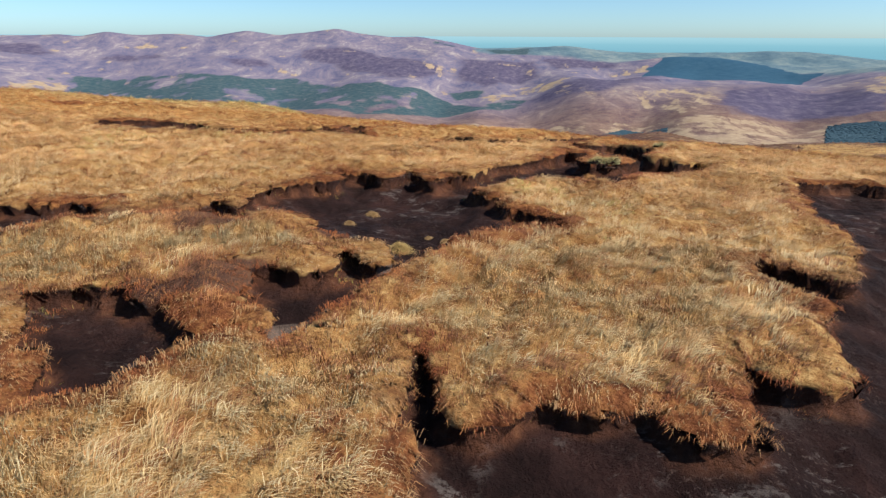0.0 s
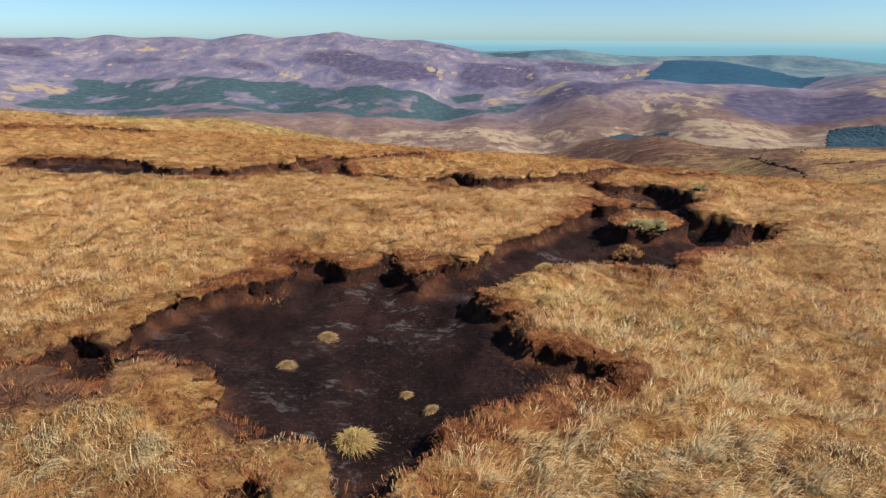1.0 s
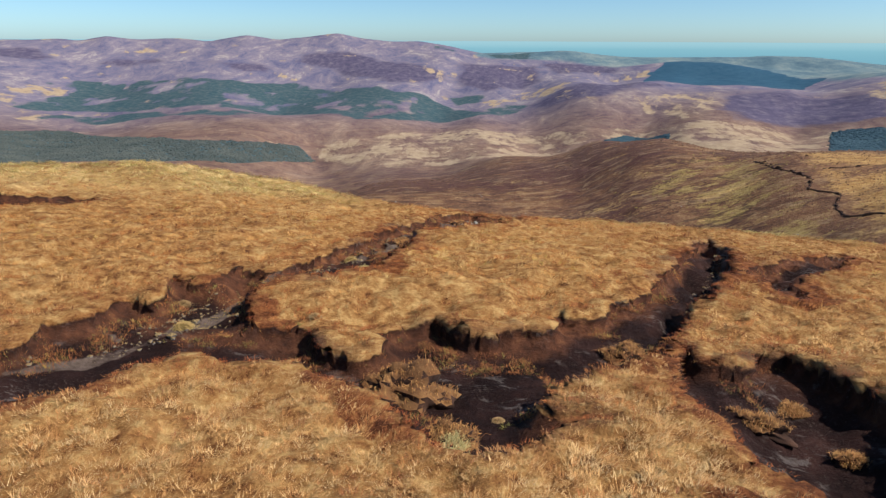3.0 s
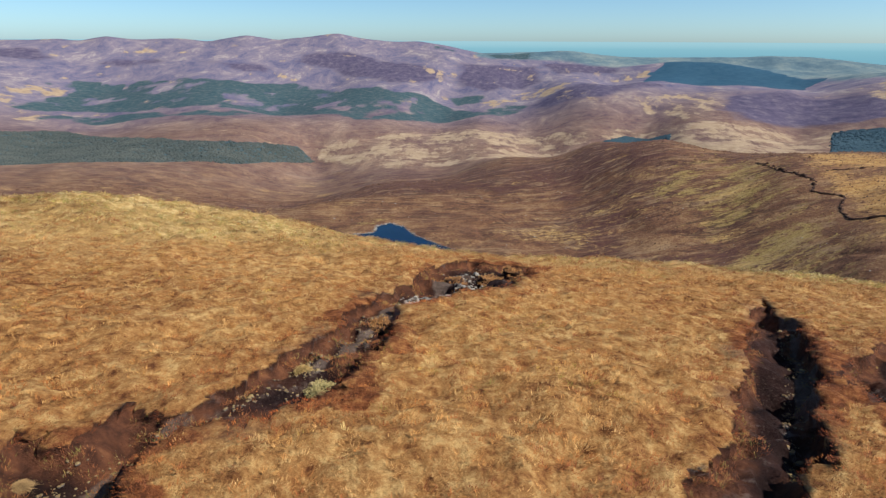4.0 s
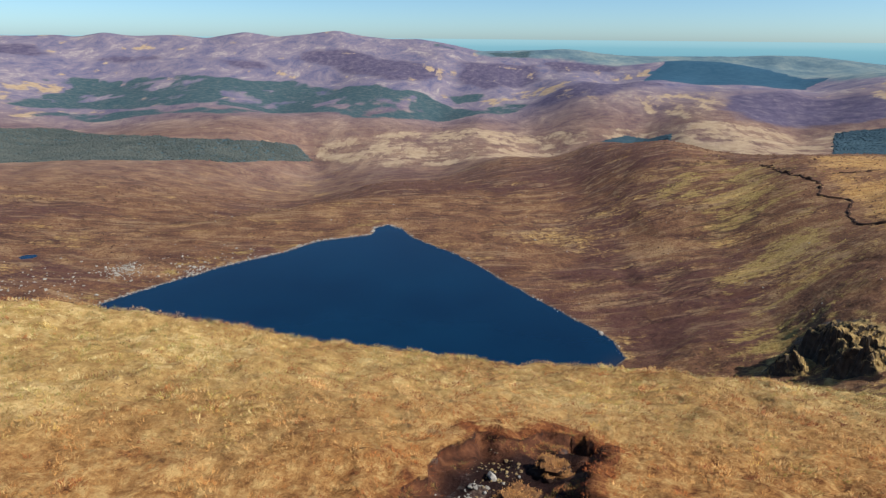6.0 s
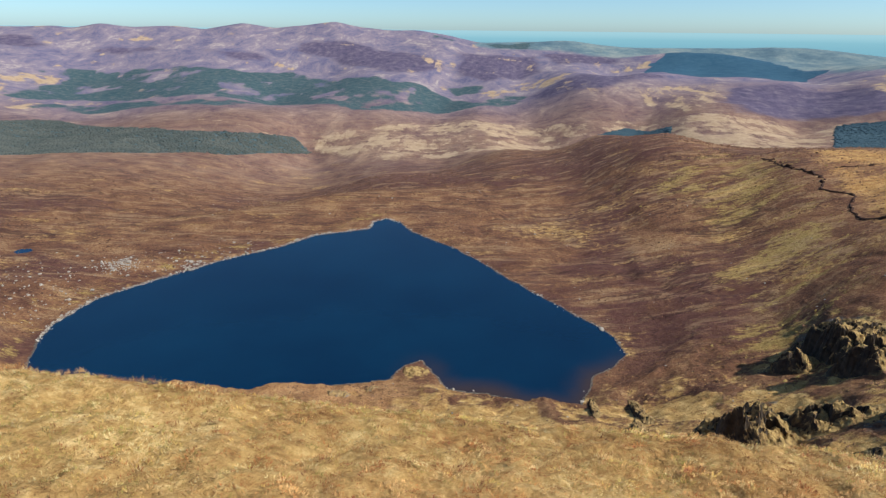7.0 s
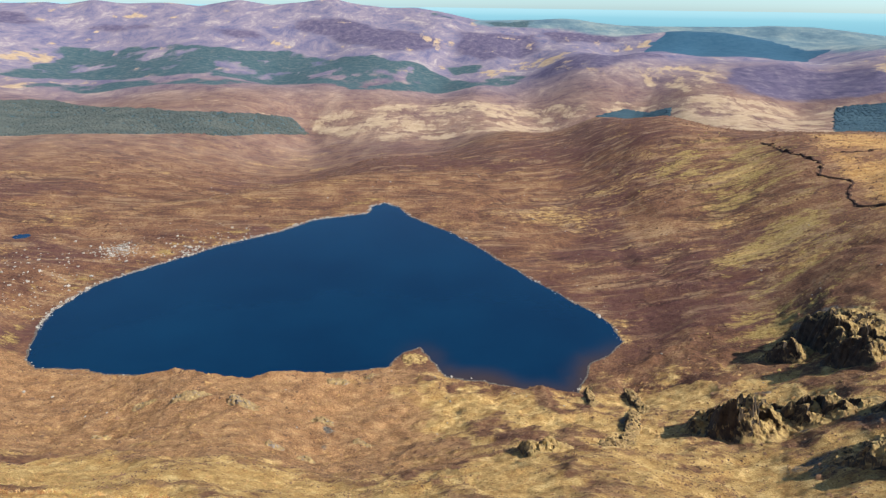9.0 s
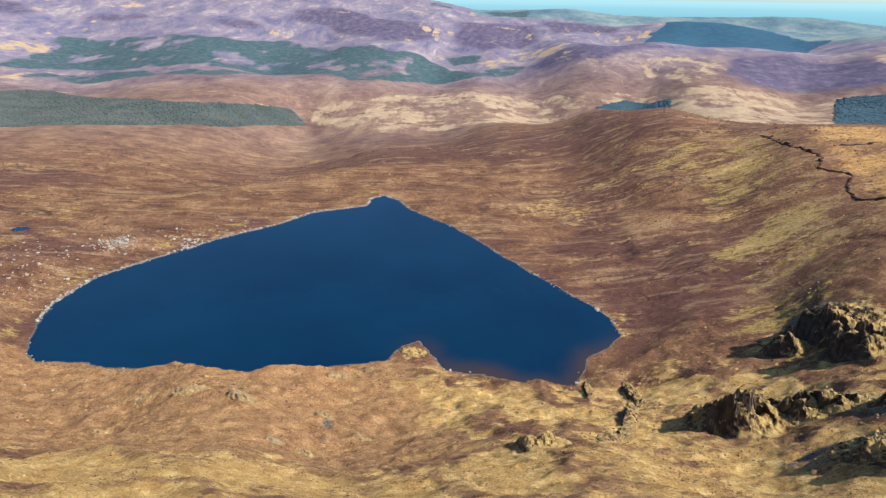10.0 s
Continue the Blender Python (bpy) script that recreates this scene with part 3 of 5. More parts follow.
DARK = [polar(p) for p in (
    [(7.0, 2769), (10.9, 3032), (13.8, 3300), (16.7, 3300), (20.0, 2900), (14.0, 2500), (9.0, 2536)], [(23.3, 2237), (24.5, 2518), (28.2, 2645), (31.4, 2580), (36, 2500), (36, 2150), (31.8, 2104), (29.5, 2113), (25.3, 2020)],
    [(-12.3, 4069), (-7.4, 4010), (-2.4, 3744), (0.7, 3492), (-4.4, 3214), (-9.5, 3651), (-13.3, 3874)], [(1.7, 3893), (8.3, 3911), (8.9, 3476), (3.8, 3259), (0.7, 3492)], [(8.8, 4028), (16.5, 4127), (15.6, 3816), (9.8, 3652)],
    [(-36, 4189), (-32.0, 4168), (-31.8, 4008), (-33.6, 3892), (-36, 3950)], [(-27.5, 4028), (-15.3, 3779), (-15.8, 3669), (-28.4, 3949)])]
lowland = polar([(3.0, 4750), (3.0, 4170), (10, 4150), (17, 3960), (31, 3760), (36, 2950), (50, 2900), (50, 4900), (20, 4900)])
farmland = within(wx, wy, [lowland], 40)
dark_hill = within(wx, wy, DARK, 150) * (0.85 + 0.5 * fractal(gx, 0.6 * gy, 330, 89))


# ---- materials ----
class Look:
    """A node material in the making."""

    def __init__(self, name):
        self.m = bpy.data.materials.new(name)
        self.m.use_nodes = True
        self.t = self.m.node_tree
        self.shader = self.t.nodes["Principled BSDF"]
        self.where = self.t.nodes.new("ShaderNodeTexCoord").outputs["Object"]

    def put(self, kind):
        return self.t.nodes.new(kind)

    def wire(self, a, b):
        if isinstance(a, (int, float)):
            b.default_value = a
        elif isinstance(a, tuple):
            b.default_value = (*a, 1.0)
        else:
            self.t.links.new(a, b)

    def stretched(self, sx, sy, sz, turn_=0.0):
        n = self.put("ShaderNodeMapping")
        n.inputs["Rotation"].default_value = (0, 0, radians(turn_))
        n.inputs["Scale"].default_value = (sx, sy, sz)
        self.wire(self.where, n.inputs["Vector"])
        return n.outputs[0]

    def noise(self, size, detail=4.0, rough=0.55, where=None, warp=0.0):
        n = self.put("ShaderNodeTexNoise")
        n.inputs["Scale"].default_value, n.inputs["Detail"].default_value, n.inputs["Roughness"].default_value = 1.0 / size, detail, rough
        n.inputs["Distortion"].default_value = warp
        self.wire(where or self.where, n.inputs["Vector"])
        return n.outputs["Fac"]

    def math(self, op, a, b=0.0, c=0.0):
        n = self.put("ShaderNodeMath")
        n.operation = op
        for v, s in zip((a, b, c), n.inputs):
            self.wire(v, s)
        return n.outputs[0]

    def ramp(self, fac, *stops):
        n = self.put("ShaderNodeValToRGB")
        e = n.color_ramp.elements
        while len(e) < len(stops):
            e.new(0.5)
        for s, (at, colour) in zip(e, stops):
            s.position, s.color = at, (*colour, 1)
        self.wire(fac, n.inputs[0])
        return n.outputs[0]

    def span(self, v, a, b):
        n = self.put("ShaderNodeMapRange")
        n.interpolation_type = "SMOOTHSTEP"
        n.inputs["From Min"].default_value, n.inputs["From Max"].default_value = a, b
        self.wire(v, n.inputs["Value"])
        return n.outputs[0]

    def mix(self, fac, a, b):
        n = self.put("ShaderNodeMix")
        n.data_type = "RGBA"
        self.wire(fac, n.inputs[0])
        self.wire(a, n.inputs[6])
        self.wire(b, n.inputs[7])
        return n.outputs[2]

    def over(self, under, colour, mask, grainy, spread=0.9):
        """colour laid over another where a mask says so, broken up along its edge."""
        v = self.math("MULTIPLY_ADD", self.math("SUBTRACT", grainy, 0.5), spread, mask)
        return self.mix(self.span(v, 0.36, 0.64), under, colour)

    def attr(self, name):
        n = self.put("ShaderNodeAttribute")
        n.attribute_name = name
        s = self.put("ShaderNodeSeparateColor")
        self.wire(n.outputs["Color"], s.inputs[0])
        return s.outputs

    def bump(self, height, strength, distance):
        n = self.put("ShaderNodeBump")
        n.inputs["Strength"].default_value, n.inputs["Distance"].default_value = strength, distance
        self.wire(height, n.inputs["Height"])
        self.wire(n.outputs[0], self.shader.inputs["Normal"])

    def done(self, colour, rough=0.9, spec=0.3):
        self.wire(colour, self.shader.inputs["Base Color"])
        self.wire(rough, self.shader.inputs["Roughness"])
        self.shader.inputs["Specular IOR Level"].default_value = spec
        return self.m


def ground_look():
    k = Look("moor_ground")
    a, b, c, e, h = k.attr("cover_a"), k.attr("cover_b"), k.attr("cover_c"), k.attr("cover_d"), k.attr("cover_e")
    small, mid = k.noise(1.1, 5), k.noise(7, 7, 0.68)
    band = k.noise(18, 9, 0.74, k.stretched(0.50, 1.0, 1.0), 0.5)
    thread = k.noise(5, 8, 0.76, k.stretched(0.65, 1.0, 1.0), 0.3)
    field = k.noise(105, 11, 0.80, k.stretched(1.0, 0.55, 1.0), 0.5)
    crumb = k.noise(2.4, 9, 0.78)
    g = k.attr("cover_f")
    # heather and deer grass of the moor
    moor = k.ramp(k.math("MULTIPLY_ADD", crumb, 0.45, k.math("MULTIPLY", k.noise(40, 11, 0.72, None, 0.4), 0.55)), (0.36, (0.038, 0.019, 0.016)), (0.45, (0.124, 0.060, 0.039)), (0.53, (0.218, 0.112, 0.060)), (0.61, (0.385, 0.240, 0.120)))
    moor = k.over(moor, k.ramp(thread, (0.3, (0.060, 0.029, 0.027)), (0.7, (0.165, 0.078, 0.058))), b[0], band, 1.2)
    slant = k.noise(5, 9, 0.78, k.stretched(0.16, 1.0, 1.0, -22), 0.3)
    moor = k.over(moor, k.ramp(crumb, (0.3, (0.130, 0.080, 0.028)), (0.5, (0.330, 0.225, 0.080)), (0.7, (0.560, 0.415, 0.165))), b[1], slant, 2.4)
    tuft = k.noise(0.42, 6, 0.72)
    dry = k.ramp(k.math("MULTIPLY_ADD", tuft, 0.8, k.math("MULTIPLY", mid, 0.2)), (0.36, (0.140, 0.050, 0.019)), (0.44, (0.310, 0.138, 0.046)), (0.53, (0.460, 0.243, 0.086)), (0.61, (0.610, 0.380, 0.150)))
    hay = k.ramp(k.math("MULTIPLY_ADD", k.noise(0.55, 8, 0.76), 0.55, k.math("MULTIPLY", mid, 0.5)), (0.35, (0.105, 0.050, 0.022)), (0.44, (0.310, 0.172, 0.062)), (0.54, (0.510, 0.325, 0.120)), (0.63, (0.740, 0.530, 0.235)))
    moor = k.over(moor, k.mix(k.math("MAXIMUM", e[2], h[1]), dry, hay), a[2], thread, 1.2)
    moor = k.over(moor, k.ramp(tuft, (0.36, (0.090, 0.030, 0.014)), (0.50, (0.230, 0.080, 0.030)), (0.64, (0.400, 0.180, 0.062))), g[2], k.noise(0.30, 6, 0.72), 0.9)
    streaks = k.noise(13, 9, 0.70, k.stretched(0.16, 1.0, 1.0, 6), 0.7)
    moor = k.mix(k.math("MULTIPLY", k.span(streaks, 0.51, 0.63), k.math("MULTIPLY", g[0], 0.52)), moor, k.ramp(crumb, (0.35, (0.270, 0.160, 0.085)), (0.65, (0.490, 0.345, 0.195))))
    cut = k.math("ABSOLUTE", k.math("SUBTRACT", k.noise(60, 6, 0.62, k.stretched(0.40, 1.0, 1.0), 0.9), 0.5))
    moor = k.mix(k.math("MULTIPLY", k.math("SUBTRACT", 1.0, k.span(cut, 0.004, 0.026)), k.math("MULTIPLY", k.math("MULTIPLY", g[0], 0.7), k.span(k.noise(130, 3), 0.45, 0.57))), moor, (0.052, 0.026, 0.024))
    moor = k.over(moor, k.ramp(k.math("MULTIPLY_ADD", k.noise(0.8, 8, 0.78), 0.6, k.math("MULTIPLY", mid, 0.4)), (0.36, (0.090, 0.044, 0.026)), (0.46, (0.240, 0.125, 0.060)), (0.54, (0.400, 0.225, 0.105)), (0.63, (0.600, 0.390, 0.195))), g[1], band, 1.3)
    # the hills beyond: purple heather, dark patches, pale grass, spruce, green lowland, with blue haze painted into
    # their colours
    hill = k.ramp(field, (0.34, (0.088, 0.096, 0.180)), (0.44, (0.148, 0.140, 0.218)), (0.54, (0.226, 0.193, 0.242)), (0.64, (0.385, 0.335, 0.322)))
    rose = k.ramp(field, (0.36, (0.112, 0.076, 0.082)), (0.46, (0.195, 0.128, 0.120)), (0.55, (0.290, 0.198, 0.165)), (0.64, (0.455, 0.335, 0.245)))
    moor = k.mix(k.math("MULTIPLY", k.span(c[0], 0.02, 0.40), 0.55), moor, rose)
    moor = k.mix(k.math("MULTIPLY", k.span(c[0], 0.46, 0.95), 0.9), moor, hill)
    moor = k.over(moor, k.ramp(k.noise(30, 7, 0.66, k.stretched(1.0, 0.6, 1.0)), (0.30, (0.062, 0.056, 0.108)), (0.5, (0.108, 0.090, 0.142)), (0.70, (0.190, 0.155, 0.185))), e[0], field, 0.7)
    moor = k.over(moor, k.ramp(k.noise(26, 6, 0.7), (0.3, (0.300, 0.205, 0.130)), (0.7, (0.510, 0.385, 0.255))), c[2], k.noise(34, 9, 0.76, k.stretched(1.0, 0.4, 1.0), 0.5), 1.5)
    moor = k.mix(k.math("MULTIPLY", e[1], 0.9), moor, k.ramp(k.noise(150, 10, 0.75, k.stretched(0.7, 0.6, 1.0)), (0.38, (0.065, 0.130, 0.170)), (0.48, (0.120, 0.195, 0.220)), (0.56, (0.185, 0.250, 0.250)), (0.66, (0.320, 0.350, 0.310))))
    moor = k.over(moor, k.ramp(k.noise(24, 8, 0.75), (0.34, (0.026, 0.066, 0.084)), (0.5, (0.055, 0.096, 0.108)), (0.66, (0.125, 0.135, 0.138))), c[1], field, 1.2)
    moor = k.over(moor, k.ramp(k.noise(40, 8, 0.7), (0.3, (0.022, 0.074, 0.128)), (0.7, (0.046, 0.108, 0.158))), h[0], k.noise(50, 6), 0.5)
    stone = k.ramp(small, (0.3, (0.045, 0.038, 0.034)), (0.55, (0.150, 0.132, 0.112)), (0.8, (0.330, 0.300, 0.260)))
    moor = k.over(moor, stone, b[2], mid, 1.2)
    floor = k.ramp(small, (0.28, (0.011, 0.0058, 0.0053)), (0.5, (0.025, 0.0116, 0.0100)), (0.72, (0.056, 0.0255, 0.0205)))
    crumbs = k.span(k.noise(0.07, 4, 0.7, None, 0.6), 0.56, 0.64)
    floor = k.mix(k.math("MULTIPLY", crumbs, k.span(k.noise(1.7, 4), 0.42, 0.62)), floor, (0.075, 0.050, 0.042))
    dried = k.span(k.noise(0.40, 8, 0.78, k.stretched(0.6, 1, 1), 0.25), 0.535, 0.60)
    floor = k.mix(k.math("MULTIPLY", dried, k.math("MULTIPLY", k.span(k.noise(2.2, 4), 0.47, 0.60), 0.65)), floor, (0.170, 0.140, 0.125))
    face = k.ramp(k.noise(0.35, 5, 0.6, k.stretched(1, 1, 0.4)), (0.3, (0.050, 0.022, 0.015)), (0.55, (0.140, 0.055, 0.029)), (0.75, (0.250, 0.105, 0.048)))
    bank = k.mix(a[1], floor, face)
    bank = k.over(bank, k.ramp(k.noise(0.22, 6, 0.7), (0.3, (0.085, 0.056, 0.043)), (0.7, (0.205, 0.148, 0.118))), h[2], k.noise(0.5, 5, 0.7), 0.9)
    moor = k.over(moor, bank, a[0], k.noise(0.22, 6, 0.72), 0.7)
    rugged = k.math("MULTIPLY", k.math("MULTIPLY", k.noise(4.0, 10, 0.76), e[2]), 16.0)
    k.bump(k.math("ADD", k.math("ADD", k.math("MULTIPLY", k.noise(0.10, 6, 0.75), 0.6), k.math("MULTIPLY", tuft, 1.3)), rugged), 0.95, 0.15)
    rough = k.math("SUBTRACT", 0.95, k.math("MULTIPLY", a[0], k.math("MULTIPLY", k.span(k.noise(2.6, 3), 0.45, 0.62), 0.2)))
    return k.done(moor, rough, 0.10)


def water_look():
    k = Look("lake_water")
    ripple = k.math("ADD", k.noise(1.6, 4, 0.6, k.stretched(1, 0.5, 1)), k.noise(9, 3))
    k.bump(ripple, 0.22, 0.10)
    deep = k.ramp(k.noise(120, 4), (0.3, (0.0010, 0.015, 0.044)), (0.7, (0.0018, 0.024, 0.061)))
    deep = k.mix(k.math("MULTIPLY", k.attr("shallow")[0], 0.8), deep, (0.050, 0.030, 0.022))
    k.shader.inputs["IOR"].default_value = 1.33
    return k.done(deep, 0.12, 0.36)


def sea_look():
    k = Look("glowing_sea_haze")
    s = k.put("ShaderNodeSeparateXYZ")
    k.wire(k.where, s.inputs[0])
    # haze painted as an emission gradient that nears the sky's colour at the top
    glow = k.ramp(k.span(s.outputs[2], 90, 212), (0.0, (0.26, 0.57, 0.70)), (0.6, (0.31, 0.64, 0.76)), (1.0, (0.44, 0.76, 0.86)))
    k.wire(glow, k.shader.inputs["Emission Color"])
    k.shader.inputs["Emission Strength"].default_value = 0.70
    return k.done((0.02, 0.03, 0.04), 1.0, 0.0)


def blade_look(name):
    k = Look(name)
    n = k.put("ShaderNodeAttribute")
    n.attribute_name = "tint"
    k.wire(n.outputs["Color"], k.shader.inputs["Base Color"])
    # normals bent up and towards the sun's side, so the stalks render brighter, as one even mat
    soft = k.put("ShaderNodeVectorMath")
    soft.operation = "MULTIPLY_ADD"
    k.wire(k.put("ShaderNodeNewGeometry").outputs["Normal"], soft.inputs[0])
    soft.inputs[1].default_value, soft.inputs[2].default_value = (0.7, 0.7, 0.7), (0.25, -0.05, 0.75)
    unit = k.put("ShaderNodeVectorMath")
    unit.operation = "NORMALIZE"
    k.wire(soft.outputs[0], unit.inputs[0])
    k.wire(unit.outputs[0], k.shader.inputs["Normal"])
    k.shader.inputs["Roughness"].default_value, k.shader.inputs["Specular IOR Level"].default_value = 0.7, 0.2
    return k.m


def clump_look(name):
    k = Look(name)
    n = k.put("ShaderNodeAttribute")
    n.attribute_name = "tint"
    m = k.mix(k.span(k.noise(0.25, 4, 0.7), 0.35, 0.65), (0.55, 0.5, 0.5), (1.0, 1.0, 1.0))
    mul = k.put("ShaderNodeMix")
    mul.data_type, mul.blend_type = "RGBA", "MULTIPLY"
    mul.inputs[0].default_value = 1.0
    k.wire(n.outputs["Color"], mul.inputs[6])
    k.wire(m, mul.inputs[7])
    return k.done(mul.outputs[2], 0.9, 0.15)


def rock_look(name, dark, light, size):
    k = Look(name)
    base = k.ramp(k.noise(size, 6, 0.65), (0.3, dark), (0.7, light))
    moss = k.span(k.noise(size * 0.8, 7, 0.7), 0.26, 0.40)
    up = k.put("ShaderNodeNewGeometry").outputs["Normal"]
    s = k.put("ShaderNodeSeparateXYZ")
    k.wire(up, s.inputs[0])
    # moss on up-facing rock, its pale colour also standing for sunlit tops
    moss = k.math("MULTIPLY", moss, k.span(s.outputs[2], 0.30, 0.62))
    base = k.mix(k.math("MULTIPLY", moss, 0.92), base, k.ramp(k.noise(size * 0.4, 6, 0.7), (0.3, (0.130, 0.075, 0.036)), (0.5, (0.250, 0.165, 0.070)), (0.7, (0.420, 0.305, 0.125))))
    k.bump(k.noise(size * 0.35, 6, 0.7), 0.8, size * 0.12)
    return k.done(base, 0.9, 0.25)


def simple_look(name, dark, light, size, rough=0.95):
    k = Look(name)
    k.bump(k.noise(size * 0.3, 5, 0.7), 0.6, size * 0.1)
    return k.done(k.ramp(k.noise(size, 5, 0.6), (0.3, dark), (0.7, light)), rough, 0.2)


GROUND, WATER, SEA = ground_look(), water_look(), sea_look()
BLADES = blade_look("dry_grass_blades")
CLUMPS = clump_look("heath_clumps")
# dark rock, its base darkened further for the shade on steep faces
CRAG = rock_look("shade_dark_schist", (0.016, 0.013, 0.012), (0.085, 0.064, 0.046), 4.0)
SLAB = rock_look("grey_slab", (0.110, 0.090, 0.078), (0.270, 0.235, 0.205), 4.0)
STONE = simple_look("pale_granite", (0.200, 0.180, 0.155), (0.480, 0.440, 0.380), 1.4)
PEAT = simple_look("bare_peat", (0.020, 0.012, 0.010), (0.085, 0.042, 0.027), 0.5)
TURF = simple_look("brown_turf", (0.110, 0.048, 0.022), (0.260, 0.130, 0.050), 0.4)
MOSS = simple_look("pale_moss", (0.260, 0.225, 0.095), (0.420, 0.370, 0.180), 0.25)
# conifer green greyed and lightened for distance haze
CONIFER = simple_look("conifer_green", (0.046, 0.060, 0.058), (0.092, 0.102, 0.090), 90)
BLUE_SPRUCE = simple_look("blue_spruce", (0.030, 0.066, 0.090), (0.052, 0.096, 0.120), 60)
HEATHER = simple_look("heather_and_moss", (0.150, 0.088, 0.042), (0.450, 0.320, 0.125), 2.2)
KNOLL = rock_look("heathery_rock", (0.085, 0.045, 0.028), (0.230, 0.150, 0.100), 4.0)

# ---- ground, lake, sea ----
me = sheet("ground", np.c_[gx, gy, gz], len(turn), GROUND, closed=True)
paint(me, "cover_a", np.c_[peat, wall, straw])
paint(me, "cover_b", np.clip(np.c_[np.maximum(heather, 1.2 * valley_dark), green, np.maximum(rock, wet * 0.8)], 0, 1))
paint(me, "cover_d", np.clip(np.c_[dark_hill, farmland, beyond * (1 - 0.6 * plateau)], 0, 1))
paint(me, "cover_e", np.clip(np.c_[within(wx, wy, [SPRUCE_HILL], 20), rimward(gx, gy) * (1 - beyond), silt], 0, 1))
open_moor = beyond * ease(390, 480, gy) * (1 - 0.6 * plateau)
russet = beyond * ease(412, 385, gy) * ease(40, -30, gx + 0.3 * (gy - 300)) * ease(185, 250, gy + 0.1 * gx + 22 * patch) * (0.80 + 0.35 * fractal(gx, gy, 20, 96))
rust_lip = np.zeros(len(gx))
rust_lip[close] = ease(-0.85, -0.15, bare(cx, cy) + 0.6 * fractal(cx, cy, 1.1, 97)) * ease(-0.35, 0.35, fractal(cx, cy, 3.5, 98) + 0.02)
paint(me, "cover_f", np.clip(np.c_[open_moor, russet, rust_lip], 0, 1))
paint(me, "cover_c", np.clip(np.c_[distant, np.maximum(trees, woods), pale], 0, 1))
ground = tagged(new("ground", me), "straw-coloured upland bog with bare dark peat hollows and brown moor beyond", "ground", kind="structure")


def outset(outline, by):
    p = np.array(outline, float)
    a, b = np.roll(p, 1, 0), np.roll(p, -1, 0)
    t = b - a
    n = np.c_[-t[:, 1], t[:, 0]] / np.linalg.norm(t, axis=1)[:, None]
    area = (p[:, 0] * b[:, 1] - b[:, 0] * p[:, 1]).sum()
    return p + n * by * (-1 if area > 0 else 1)


def pool(name, outline, z, label, category, step):
    """A level sheet of water over an outline, shallow along its near shore."""
    p = np.array(outline, float)
    nx, ny = (int(w / step) + 3 for w in np.ptp(p, axis=0))
    ax, ay = np.meshgrid(p[:, 0].min() - step + step * np.arange(nx), p[:, 1].min() - step + step * np.arange(ny))
    ax, ay = ax.ravel(), ay.ravel()
    deep = inside(ax, ay, outline)
    i = np.arange(nx * ny).reshape(ny, nx)
    quads = np.stack([i[:-1, :-1], i[:-1, 1:], i[1:, 1:], i[1:, :-1]], -1).reshape(-1, 4)
    quads = quads[(deep[quads] > -step).any(1)]
    used, back_ = np.unique(quads, return_inverse=True)
    me = bpy.data.meshes.new(name)
    me.from_pydata(np.c_[ax, ay, np.full(len(ax), z)][used].tolist(), [], back_.reshape(-1, 4).tolist())
    shallow = ease(26, 2, deep + 9 * fractal(ax, ay, 22, 91)) * ease(-40, 20, ax) * ease(440, 395, ay)
    paint(me, "shallow", np.repeat(shallow[used][:, None], 3, 1))
    me.materials.append(WATER)
    return tagged(new(name, me), label, category, kind="structure")


pool("lake", outset(LAKE, 7), 0.0, "deep blue corrie lake below the back wall", "lake", 4.0)
pool("tarn", [(TARN[0] + 9.5 * math.cos(a / 2), TARN[1] + 7 * math.sin(a / 2)) for a in range(12)], TARN[2] - 0.2, "small blue tarn on the brown moor above the lake", "tarn", 1.5)
# upright strip in place of the sea, its top set to the horizon in view
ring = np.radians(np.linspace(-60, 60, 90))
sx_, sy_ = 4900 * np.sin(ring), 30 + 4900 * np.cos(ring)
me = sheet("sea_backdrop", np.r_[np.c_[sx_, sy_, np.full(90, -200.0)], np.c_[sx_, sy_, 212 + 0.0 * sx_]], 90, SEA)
tagged(new("sea_backdrop", me), "upright glowing strip standing in for the pale blue hazy sea on the horizon", "sea", kind="structure")


# ---- grass ----
def spikes(name, x, y, z, length, width, ax, ay, droop, tint, material):
    """The same for grass farther off: one slip of a leaf for each blade."""
    n = len(x)
    a = np.hypot(ax, ay) + 1e-6
    px, py = -ay / a * width / 2, ax / a * width / 2
    tx, ty, tz = x + ax * length * 0.95, y + ay * length * 0.95, z + length * (0.75 - 0.40 * a - 0.5 * droop)
    co = np.stack([np.c_[x - px, y - py, z - 0.02], np.c_[x + px, y + py, z - 0.02], np.c_[tx, ty, tz]], 1).astype(np.float32)
    me = bpy.data.meshes.new(name)
    me.vertices.add(n * 3)
    me.vertices.foreach_set("co", co.ravel())
    me.loops.add(n * 3)
    me.loops.foreach_set("vertex_index", np.arange(n * 3, dtype=np.int32))
    me.polygons.add(n)
    me.polygons.foreach_set("loop_start", np.arange(0, n * 3, 3, dtype=np.int32))
    me.update(calc_edges=True)
    # feet darkened and tips lightened: the tuft's own shade painted into the tint
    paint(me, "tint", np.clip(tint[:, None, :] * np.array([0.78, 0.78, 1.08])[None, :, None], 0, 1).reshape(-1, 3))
    me.materials.append(material)
    return me


